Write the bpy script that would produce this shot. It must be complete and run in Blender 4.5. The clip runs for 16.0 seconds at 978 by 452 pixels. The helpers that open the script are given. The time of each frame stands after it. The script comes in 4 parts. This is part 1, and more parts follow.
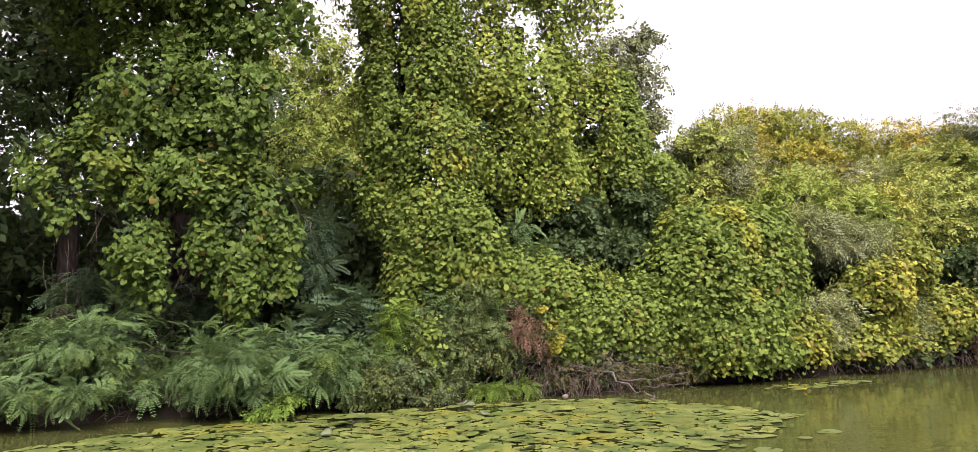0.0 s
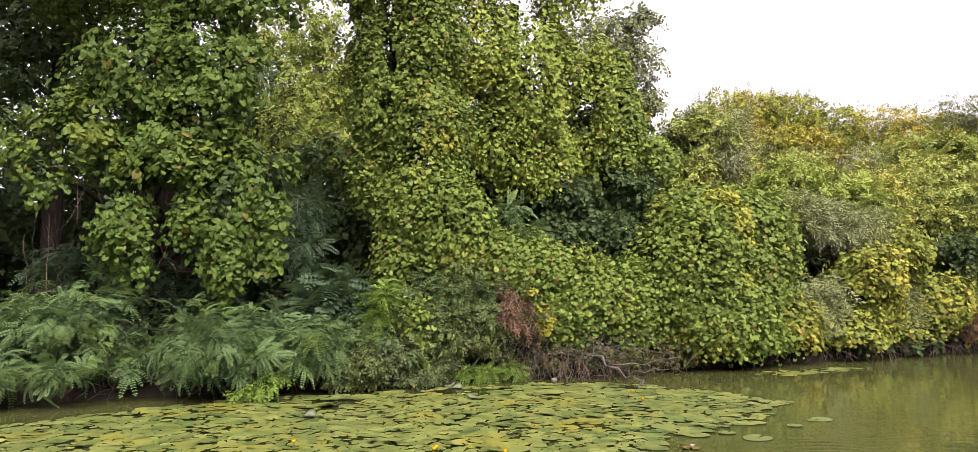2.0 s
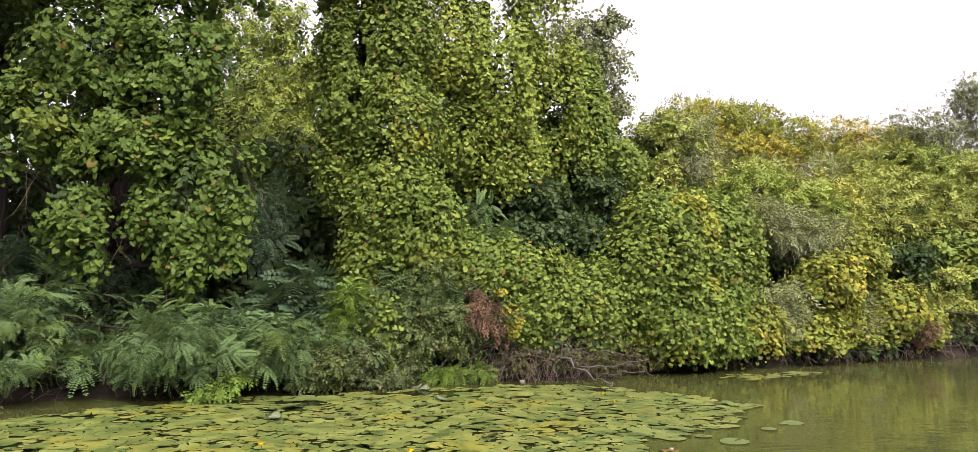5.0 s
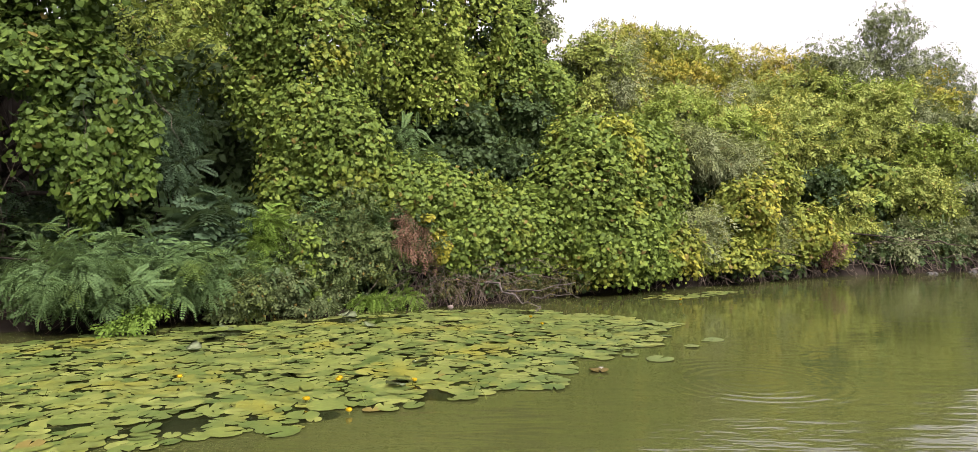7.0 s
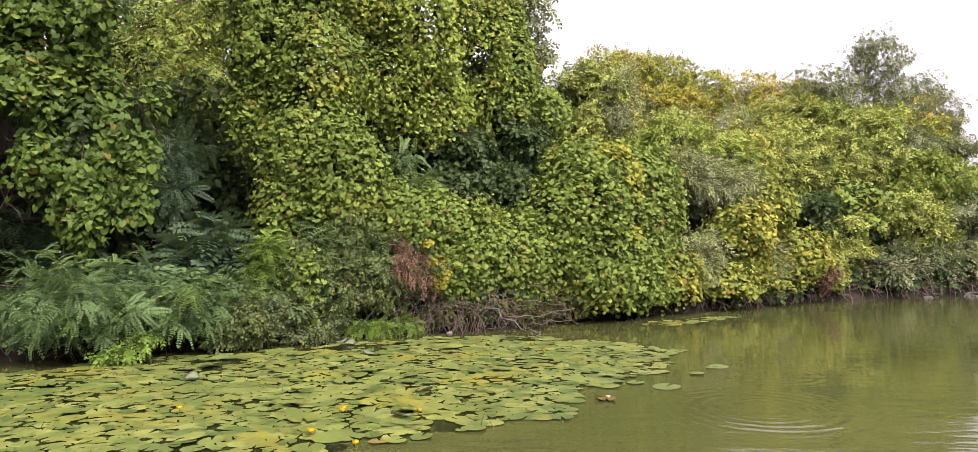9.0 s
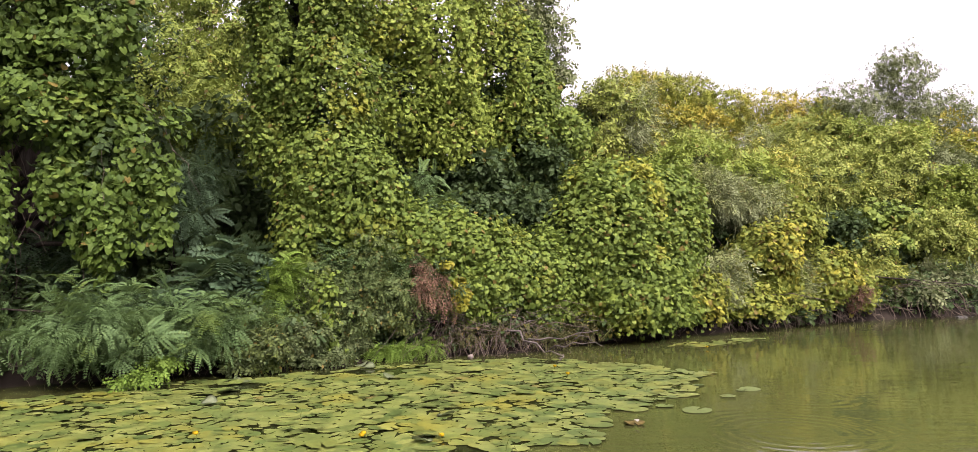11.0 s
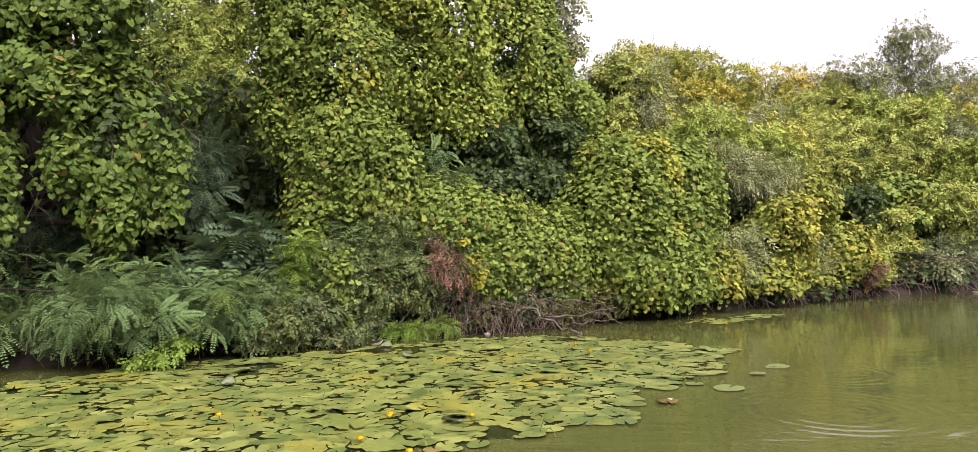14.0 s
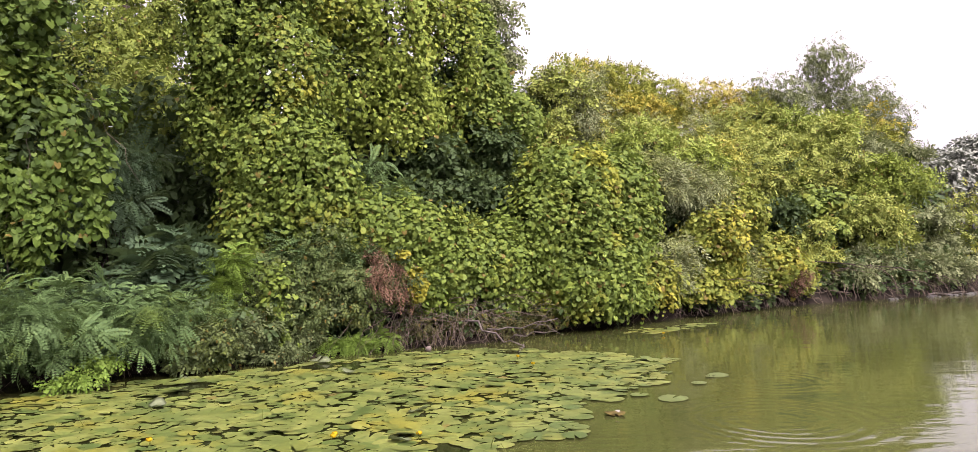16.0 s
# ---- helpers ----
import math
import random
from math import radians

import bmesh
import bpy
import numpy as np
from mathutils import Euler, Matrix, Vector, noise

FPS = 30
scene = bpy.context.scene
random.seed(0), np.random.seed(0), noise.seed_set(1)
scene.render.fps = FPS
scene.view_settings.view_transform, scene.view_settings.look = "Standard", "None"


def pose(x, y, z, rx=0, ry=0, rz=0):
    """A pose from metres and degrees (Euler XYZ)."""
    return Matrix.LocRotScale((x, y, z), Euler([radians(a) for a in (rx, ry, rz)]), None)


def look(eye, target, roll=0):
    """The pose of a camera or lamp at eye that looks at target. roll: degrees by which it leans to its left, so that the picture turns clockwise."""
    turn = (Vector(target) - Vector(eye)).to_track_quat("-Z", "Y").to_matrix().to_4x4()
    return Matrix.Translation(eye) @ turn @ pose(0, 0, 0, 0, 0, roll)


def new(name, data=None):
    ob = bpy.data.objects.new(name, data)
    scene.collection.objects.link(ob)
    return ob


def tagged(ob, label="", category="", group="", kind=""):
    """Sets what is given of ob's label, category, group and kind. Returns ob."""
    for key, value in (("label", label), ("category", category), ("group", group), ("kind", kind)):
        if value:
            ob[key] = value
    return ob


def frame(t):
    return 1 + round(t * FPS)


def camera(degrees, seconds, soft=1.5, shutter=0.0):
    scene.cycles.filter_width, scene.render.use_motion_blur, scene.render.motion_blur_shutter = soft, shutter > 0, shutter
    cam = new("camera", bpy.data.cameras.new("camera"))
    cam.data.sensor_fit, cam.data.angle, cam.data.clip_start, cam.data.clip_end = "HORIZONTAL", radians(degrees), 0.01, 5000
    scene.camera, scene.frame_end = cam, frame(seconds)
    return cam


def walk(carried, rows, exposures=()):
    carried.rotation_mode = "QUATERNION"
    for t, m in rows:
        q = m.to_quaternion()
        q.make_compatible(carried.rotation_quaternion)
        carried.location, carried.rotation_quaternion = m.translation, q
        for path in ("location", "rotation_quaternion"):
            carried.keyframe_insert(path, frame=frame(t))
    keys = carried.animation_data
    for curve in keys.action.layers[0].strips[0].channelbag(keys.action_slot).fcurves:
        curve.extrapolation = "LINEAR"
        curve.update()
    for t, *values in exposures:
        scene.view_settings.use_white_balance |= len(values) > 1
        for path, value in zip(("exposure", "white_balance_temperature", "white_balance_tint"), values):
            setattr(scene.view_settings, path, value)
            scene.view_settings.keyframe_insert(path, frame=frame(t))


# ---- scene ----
cam = camera(68.6, 16.0, soft=0.35)
PATH = [
    (0, (0.974, -0.191, 1.617), (0.591, 1.759, 1.843), -1.5),
    (0.5, (1.016, -0.11, 1.58), (0.614, 1.841, 1.763), -1.7),
    (1, (0.985, -0.098, 1.602), (0.706, 1.876, 1.761), -2.6),
    (1.5, (0.94, -0.016, 1.608), (0.532, 1.935, 1.767), -0.7),
    (2, (0.985, 0.018, 1.616), (0.618, 1.976, 1.792), -0.7),
    (2.5, (0.897, 0.053, 1.601), (0.559, 2.019, 1.748), 1.0),
    (3, (0.841, 0.02, 1.587), (0.513, 1.986, 1.757), 1.0),
    (3.2, (0.784, 0.007, 1.605), (0.461, 1.974, 1.767), 1.4),
    (5.3, (0.696, 0.211, 1.592), (0.497, 2.192, 1.782), -0.7),
    (5.5, (0.725, 0.242, 1.593), (0.586, 2.227, 1.791), -1.0),
    (6, (0.699, 0.3, 1.571), (0.641, 2.289, 1.771), -1.0),
    (6.5, (0.663, 0.324, 1.536), (0.653, 2.321, 1.638), -0.3),
    (7, (0.618, 0.395, 1.546), (0.583, 2.394, 1.525), -0.4),
    (7.5, (0.563, 0.396, 1.54), (0.567, 2.396, 1.54), 0.1),
    (8, (0.545, 0.426, 1.554), (0.523, 2.426, 1.568), -0.5),
    (8.5, (0.498, 0.434, 1.566), (0.498, 2.434, 1.593), -0.6),
    (9, (0.471, 0.453, 1.573), (0.463, 2.452, 1.619), -0.5),
    (9.2, (0.465, 0.46, 1.583), (0.479, 2.459, 1.639), -0.6),
    (11.3, (0.425, 0.652, 1.528), (0.361, 2.647, 1.653), -1.0),
    (11.5, (0.393, 0.664, 1.533), (0.338, 2.659, 1.665), -1.2),
    (12, (0.341, 0.691, 1.52), (0.25, 2.688, 1.591), -0.3),
    (12.5, (0.323, 0.721, 1.531), (0.275, 2.719, 1.6), -1.0),
    (13, (0.236, 0.753, 1.531), (0.14, 2.75, 1.584), -0.6),
    (13.5, (0.217, 0.768, 1.539), (0.16, 2.766, 1.584), -0.9),
    (14, (0.172, 0.844, 1.511), (0.11, 2.842, 1.563), -1.3),
    (14.5, (0.136, 0.889, 1.528), (0.119, 2.888, 1.545), -1.3),
    (15, (0.094, 0.913, 1.513), (0.097, 2.913, 1.547), -1.5),
    (15.5, (0.047, 0.905, 1.552), (0.064, 2.904, 1.607), -1.5),
    (16, (0.051, 0.944, 1.536), (0.174, 2.939, 1.613), -1.6),
]
walk(cam, [(t, look(eye, target, roll)) for t, eye, target, roll in PATH], [(0, 3.06, 6500, 31), (3, 3.06, 6500, 30), (5.5, 2.96, 6500, 26), (6.5, 2.89, 6500, 24), (7.5, 3.16, 6500, 25), (9, 3.14, 6500, 30), (11.5, 2.99, 6500, 31), (12, 2.92, 6500, 31), (13, 3.10, 6500, 31), (16, 3.14, 6500, 34)])

# ---------- sky, sun, exposure ----------
world = bpy.data.worlds.new("sky")
scene.world = world
world.use_nodes = True
wn, wl = world.node_tree.nodes, world.node_tree.links
wn.clear()
SUN_ELEV, SUN_TURN = radians(50), radians(150)
sky = wn.new("ShaderNodeTexSky")
sky.sky_type, sky.sun_disc = "NISHITA", False
sky.sun_elevation, sky.sun_rotation = SUN_ELEV, SUN_TURN
sky.dust_density, sky.air_density, sky.altitude = 6.0, 1.0, 100
pale = wn.new("ShaderNodeHueSaturation")       # overcast: the colour of the clear sky washed out
pale.inputs["Saturation"].default_value = 0.04
wb = wn.new("ShaderNodeBackground")
wb.inputs["Strength"].default_value = 0.056
wo = wn.new("ShaderNodeOutputWorld")
wl.new(sky.outputs[0], pale.inputs["Color"])
wl.new(pale.outputs[0], wb.inputs["Color"])
wl.new(wb.outputs[0], wo.inputs["Surface"])
sun = new("sun", bpy.data.lights.new("sun", "SUN"))
sun.data.energy, sun.data.angle, sun.data.color = 1.5, radians(40), (1.0, 0.96, 0.88)
sun.matrix_world = look((20, -30, 40), (20 - math.sin(SUN_TURN) * math.cos(SUN_ELEV) * 10, -30 - math.cos(SUN_TURN) * math.cos(SUN_ELEV) * 10, 40 - math.sin(SUN_ELEV) * 10))

rng = np.random.default_rng(7)


# ---------- materials ----------
def nodes_of(name):
    m = bpy.data.materials.new(name)
    m.use_nodes = True
    n = m.node_tree.nodes
    b = n["Principled BSDF"]
    return m, n, m.node_tree.links, b


def ramp(n, stops):
    r = n.new("ShaderNodeValToRGB")
    e = r.color_ramp.elements
    while len(e) < len(stops):
        e.new(0.5)
    for k, (at, c) in zip(e, stops):
        k.position, k.color = at, (*c, 1)
    return r


def mixc(n, l, fac, a, b):
    m = n.new("ShaderNodeMix")
    m.data_type = "RGBA"
    for sock, v in ((m.inputs["Factor"], fac), (m.inputs[6], a), (m.inputs[7], b)):
        if isinstance(v, bpy.types.NodeSocket):
            l.new(v, sock)
        elif isinstance(v, (int, float)):
            sock.default_value = v
        else:
            sock.default_value = (*v, 1)
    return m.outputs[2]


def leaf_material(name, greens, turned=None, share=0.0, patch=0.6, rough=0.65, thin=0.32, dry=0.025, gloss=0.12, spread=0.65, tone=0.62, blotch=0.2):
    """Leaf: each one its own tone, larger patches that turn, a few that are dry."""
    m, n, l, b = nodes_of(name)
    geo, info = n.new("ShaderNodeNewGeometry"), n.new("ShaderNodeObjectInfo")
    add = n.new("ShaderNodeMath")
    add.operation = "ADD"
    l.new(geo.outputs["Random Per Island"], add.inputs[0])
    l.new(info.outputs["Random"], add.inputs[1])
    fr = n.new("ShaderNodeMath")
    fr.operation = "FRACT"
    l.new(add.outputs[0], fr.inputs[0])
    mid = [sum(c[i] for c in greens) / len(greens) for i in range(3)]
    greens = [tuple(tone * (mid[i] + spread * (c[i] - mid[i])) for i in range(3)) for c in greens]
    turned = tuple(tone * v for v in turned) if turned else None
    k = len(greens)
    r = ramp(n, [(i / max(1, k - 1), c) for i, c in enumerate(greens)])
    l.new(fr.outputs[0], r.inputs[0])
    col = r.outputs[0]
    pos = n.new("ShaderNodeTexNoise")
    pos.inputs["Scale"].default_value, pos.inputs["Detail"].default_value = patch, 3
    l.new(geo.outputs["Position"], pos.inputs["Vector"])
    if turned:
        edge = n.new("ShaderNodeMapRange")
        edge.inputs[1].default_value, edge.inputs[2].default_value = 0.62 - share * 0.35, 0.80 - share * 0.35
        wob = n.new("ShaderNodeMath")
        wob.operation = "MULTIPLY_ADD"
        wob.inputs[1].default_value, wob.inputs[2].default_value = 0.16, -0.08
        l.new(fr.outputs[0], wob.inputs[0])
        tot = n.new("ShaderNodeMath")
        l.new(pos.outputs[0], tot.inputs[0])
        l.new(wob.outputs[0], tot.inputs[1])
        l.new(tot.outputs[0], edge.inputs[0])
        col = mixc(n, l, edge.outputs[0], col, turned)
    if dry:
        d = n.new("ShaderNodeMath")
        d.operation = "GREATER_THAN"
        d.inputs[1].default_value = 1 - dry
        l.new(fr.outputs[0], d.inputs[0])
        col = mixc(n, l, d.outputs[0], col, (0.085, 0.066, 0.015))
    # blotches on the blade
    bl = n.new("ShaderNodeTexNoise")
    bl.inputs["Scale"].default_value, bl.inputs["Detail"].default_value = 22, 2
    l.new(geo.outputs["Position"], bl.inputs["Vector"])
    v = n.new("ShaderNodeMapRange")
    v.inputs[3].default_value, v.inputs[4].default_value = 1 - blotch, 1 + blotch
    l.new(bl.outputs[0], v.inputs[0])
    hs = n.new("ShaderNodeHueSaturation")
    l.new(v.outputs[0], hs.inputs["Value"])
    l.new(col, hs.inputs["Color"])
    l.new(hs.outputs[0], b.inputs["Base Color"])
    b.inputs["Roughness"].default_value = rough
    b.inputs["Specular IOR Level"].default_value = gloss
    tr = n.new("ShaderNodeBsdfTranslucent")
    ty = mixc(n, l, 0.35, hs.outputs[0], (0.09, 0.12, 0.022))
    l.new(ty, tr.inputs[0])
    mx = n.new("ShaderNodeMixShader")
    mx.inputs[0].default_value = thin
    out = n["Material Output"]
    l.new(b.outputs[0], mx.inputs[1])
    l.new(tr.outputs[0], mx.inputs[2])
    l.new(mx.outputs[0], out.inputs["Surface"])
    return m


def rough_material(name, dark, mid, light, scale=6.0, rough=0.9, bump=0.5, stretch=(1, 1, 1)):
    m, n, l, b = nodes_of(name)
    geo, mp = n.new("ShaderNodeNewGeometry"), n.new("ShaderNodeMapping")
    mp.inputs["Scale"].default_value = stretch
    l.new(geo.outputs["Position"], mp.inputs["Vector"])
    a = n.new("ShaderNodeTexNoise")
    a.inputs["Scale"].default_value, a.inputs["Detail"].default_value, a.inputs["Roughness"].default_value = scale, 8, 0.65
    l.new(mp.outputs[0], a.inputs["Vector"])
    r = ramp(n, [(0.3, dark), (0.5, mid), (0.72, light)])
    l.new(a.outputs[0], r.inputs[0])
    l.new(r.outputs[0], b.inputs["Base Color"])
    b.inputs["Roughness"].default_value = rough
    b.inputs["Specular IOR Level"].default_value = 0.05
    bp = n.new("ShaderNodeBump")
    bp.inputs["Strength"].default_value, bp.inputs["Distance"].default_value = bump, 0.03
    l.new(a.outputs[0], bp.inputs["Height"])
    l.new(bp.outputs[0], b.inputs["Normal"])
    return m


def water_material():
    """Murky olive river water with small wind ripples and two sets of rings."""
    m, n, l, b = nodes_of("river_water")
    geo = n.new("ShaderNodeNewGeometry")
    big = n.new("ShaderNodeTexNoise")
    big.inputs["Scale"].default_value, big.inputs["Detail"].default_value = 0.35, 3
    l.new(geo.outputs["Position"], big.inputs["Vector"])
    r = ramp(n, [(0.3, (0.0250, 0.0290, 0.0086)), (0.7, (0.0355, 0.0400, 0.0115))])
    l.new(big.outputs[0], r.inputs[0])
    l.new(r.outputs[0], b.inputs["Base Color"])
    b.inputs["Roughness"].default_value, b.inputs["IOR"].default_value = 0.0, 1.333

    def math_(op, a, c):
        q = n.new("ShaderNodeMath")
        q.operation = op
        for i, v in enumerate((a, c)):
            if isinstance(v, bpy.types.NodeSocket):
                l.new(v, q.inputs[i])
            else:
                q.inputs[i].default_value = v
        return q.outputs[0]

    mp = n.new("ShaderNodeMapping")
    mp.inputs["Rotation"].default_value = (0, 0, radians(25))
    mp.inputs["Scale"].default_value = (0.7, 2.2, 1)
    l.new(geo.outputs["Position"], mp.inputs["Vector"])
    heights = None
    for scale, amp in ((0.9, 0.09), (3.2, 0.045), (11.0, 0.008)):
        z = n.new("ShaderNodeTexNoise")
        z.inputs["Scale"].default_value, z.inputs["Detail"].default_value = scale, 2
        l.new(mp.outputs[0], z.inputs["Vector"])
        h = math_("MULTIPLY", z.outputs[0], amp)
        heights = h if heights is None else math_("ADD", heights, h)
    for cx, cy, first, wide in RINGS:
        d = n.new("ShaderNodeVectorMath")
        d.operation = "DISTANCE"
        l.new(geo.outputs["Position"], d.inputs[0])
        d.inputs[1].default_value = (cx, cy, 0)
        dist = d.outputs["Value"]
        wave = math_("SINE", math_("MULTIPLY", dist, 42.0), 0.0)
        off = math_("DIVIDE", math_("SUBTRACT", dist, first), wide)
        env = math_("POWER", 2.718, math_("MULTIPLY", math_("MULTIPLY", off, off), -1.0))
        heights = math_("ADD", heights, math_("MULTIPLY", math_("MULTIPLY", wave, env), 0.016))
    xyz, near = n.new("ShaderNodeSeparateXYZ"), n.new("ShaderNodeMapRange")      # the boat stirs the water round it
    l.new(geo.outputs["Position"], xyz.inputs[0])
    for i, v in enumerate((4.0, 8.5, 5.5, 1.0)):
        near.inputs[i + 1].default_value = v
    l.new(xyz.outputs["Y"], near.inputs[0])
    side = n.new("ShaderNodeMapRange")
    for i, v in enumerate((4.5, 8.0, 1.0, 2.8)):
        side.inputs[i + 1].default_value = v
    l.new(xyz.outputs["X"], side.inputs[0])
    heights = math_("MULTIPLY", math_("MULTIPLY", heights, near.outputs[0]), side.outputs[0])
    bp = n.new("ShaderNodeBump")
    bp.inputs["Strength"].default_value, bp.inputs["Distance"].default_value = 1.0, 0.035
    l.new(heights, bp.inputs["Height"])
    l.new(bp.outputs[0], b.inputs["Normal"])
    return m


RINGS = [(2.96, 7.2, 0.62, 0.36), (3.7, 8.9, 0.5, 0.2)]

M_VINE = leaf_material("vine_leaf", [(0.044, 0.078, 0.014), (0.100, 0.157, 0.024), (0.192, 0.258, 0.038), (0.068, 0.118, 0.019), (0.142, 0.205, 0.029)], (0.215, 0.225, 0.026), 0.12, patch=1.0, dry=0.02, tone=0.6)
# Greener vine leaf, also darkened to carry the shade on the left tree
M_VINE_SHADE = leaf_material("vine_leaf_green_shaded", [(0.040, 0.080, 0.013), (0.080, 0.140, 0.020), (0.122, 0.190, 0.028), (0.058, 0.110, 0.017)], (0.150, 0.195, 0.022), 0.1, dry=0.01, tone=0.51)
M_VINE_GOLD = leaf_material("vine_leaf_turning", [(0.078, 0.118, 0.019), (0.145, 0.182, 0.026), (0.22, 0.238, 0.034), (0.112, 0.15, 0.022)], (0.275, 0.26, 0.03), 0.28, patch=1.1, dry=0.04, tone=0.66)
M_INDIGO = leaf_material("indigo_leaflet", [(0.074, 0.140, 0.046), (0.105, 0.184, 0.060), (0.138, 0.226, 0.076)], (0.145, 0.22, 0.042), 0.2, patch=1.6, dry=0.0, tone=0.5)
# Indigo darkened to hold shade in its colour; also the ash's bluish leaf
M_INDIGO_SHADED = leaf_material("indigo_leaflet_shaded", [(0.035, 0.07, 0.034), (0.055, 0.10, 0.046), (0.08, 0.135, 0.06)], dry=0.0, tone=0.55)
M_FRESH = leaf_material("fresh_leaflet", [(0.11, 0.20, 0.026), (0.145, 0.25, 0.034), (0.18, 0.28, 0.042)], dry=0.0, tone=0.5)
M_CANOPY = leaf_material("canopy_leaf", [(0.100, 0.16, 0.026), (0.19, 0.26, 0.038), (0.265, 0.33, 0.05), (0.14, 0.205, 0.032)], (0.30, 0.31, 0.04), 0.1, patch=0.4, tone=0.6)
M_FOREST = leaf_material("forest_leaf", [(0.100, 0.15, 0.024), (0.17, 0.225, 0.034), (0.22, 0.27, 0.044), (0.13, 0.185, 0.03)], (0.25, 0.25, 0.034), 0.1, patch=0.5, tone=0.6)
# Leaf for plants in shade: the shade is put into the dark colour
M_SHADED_LEAF = leaf_material("shaded_leaf", [(0.035, 0.068, 0.022), (0.058, 0.10, 0.03), (0.08, 0.13, 0.04)], dry=0.005, tone=0.45)
M_SILVER = leaf_material("silver_willow_leaf", [(0.185, 0.225, 0.10), (0.25, 0.29, 0.135), (0.33, 0.36, 0.19), (0.15, 0.20, 0.07)], (0.22, 0.265, 0.065), 0.3, thin=0.2, tone=0.5)
M_HEDGE = leaf_material("hedge_leaf", [(0.143, 0.20, 0.040), (0.222, 0.275, 0.052), (0.296, 0.335, 0.064), (0.112, 0.155, 0.034)], (0.335, 0.32, 0.05), 0.25, patch=0.3, tone=0.6)
M_VINE_LIME = leaf_material("vine_leaf_lime", [(0.11, 0.15, 0.022), (0.185, 0.215, 0.026), (0.275, 0.285, 0.032), (0.14, 0.18, 0.022)], (0.31, 0.285, 0.03), 0.2)
M_VINE_YELLOW = leaf_material("vine_leaf_yellow", [(0.18, 0.185, 0.018), (0.26, 0.225, 0.02), (0.14, 0.165, 0.02)], (0.29, 0.19, 0.02), 0.3)
M_GOLDTOP = leaf_material("gold_tree_leaf", [(0.16, 0.205, 0.028), (0.225, 0.265, 0.034), (0.29, 0.305, 0.038)], (0.38, 0.31, 0.036), 0.35, patch=0.35, tone=0.52)
M_GREYLEAF = leaf_material("grey_willow_leaf", [(0.100, 0.127, 0.052), (0.14, 0.168, 0.07), (0.185, 0.21, 0.095)], dry=0.0, tone=0.6)
# Greyed and lightened: distance haze is put into this leaf colour
M_FAR_HAZE = leaf_material("far_leaf_hazed", [(0.135, 0.15, 0.125), (0.16, 0.175, 0.145), (0.185, 0.20, 0.165)], thin=0.2, dry=0.0, tone=0.85)
M_GREYSHRUB = leaf_material("small_shrub_leaf", [(0.075, 0.112, 0.040), (0.105, 0.145, 0.050), (0.140, 0.175, 0.062)], (0.14, 0.19, 0.032), 0.25, dry=0.02, tone=0.44)
M_SCRUB = leaf_material("scrub_leaf", [(0.050, 0.080, 0.024), (0.082, 0.122, 0.034), (0.12, 0.16, 0.046)], (0.13, 0.15, 0.03), 0.15, patch=1.5, tone=0.55)
M_DRYSCRUB = leaf_material("dry_scrub_leaf", [(0.075, 0.07, 0.028), (0.11, 0.10, 0.035), (0.09, 0.11, 0.03), (0.07, 0.055, 0.03)], dry=0.1, tone=0.44)
M_RUST = leaf_material("dead_vine_leaf", [(0.17, 0.09, 0.055), (0.25, 0.135, 0.08), (0.12, 0.07, 0.042), (0.21, 0.135, 0.085)], thin=0.15, dry=0.0, tone=0.48)
M_PAD = leaf_material("lily_pad", [(0.075, 0.112, 0.020), (0.112, 0.150, 0.028), (0.178, 0.208, 0.046), (0.090, 0.126, 0.024), (0.142, 0.176, 0.034)], (0.185, 0.185, 0.022), 0.25, patch=0.9, rough=0.45, thin=0.05, dry=0.006, gloss=0.45, spread=1.45, blotch=0.5, tone=0.48)
M_PALEPAD = leaf_material("pale_underside", [(0.15, 0.19, 0.09), (0.20, 0.235, 0.13)], rough=0.5, thin=0.2, dry=0.0, gloss=0.3, tone=0.45)
# Near-black colour that stands for the shade in the gaps between pads
M_PAD_SHADE = leaf_material("pad_gap_shade", [(0.010, 0.012, 0.005), (0.018, 0.022, 0.008), (0.026, 0.028, 0.011)], rough=0.08, thin=0.0, dry=0.0, gloss=0.5, tone=0.45)
M_BARK = rough_material("bark", (0.007, 0.0055, 0.0042), (0.018, 0.014, 0.011), (0.038, 0.032, 0.026), 5.0, stretch=(3, 3, 0.6))
M_TWIG = rough_material("dead_twig", (0.024, 0.018, 0.0135), (0.054, 0.042, 0.032), (0.10, 0.082, 0.065), 9.0)
M_DRIFT = rough_material("bleached_wood", (0.025, 0.021, 0.018), (0.052, 0.045, 0.039), (0.085, 0.074, 0.065), 9.0)
# Soil darkened so its colour carries the shade under overhanging plants
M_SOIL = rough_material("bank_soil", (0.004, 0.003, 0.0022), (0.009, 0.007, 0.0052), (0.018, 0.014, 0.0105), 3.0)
M_ROCK = rough_material("pale_stone", (0.055, 0.045, 0.038), (0.085, 0.071, 0.06), (0.12, 0.105, 0.093), 20.0)
M_STONE = rough_material("grey_stone", (0.022, 0.021, 0.019), (0.04, 0.039, 0.036), (0.065, 0.063, 0.058), 14.0)
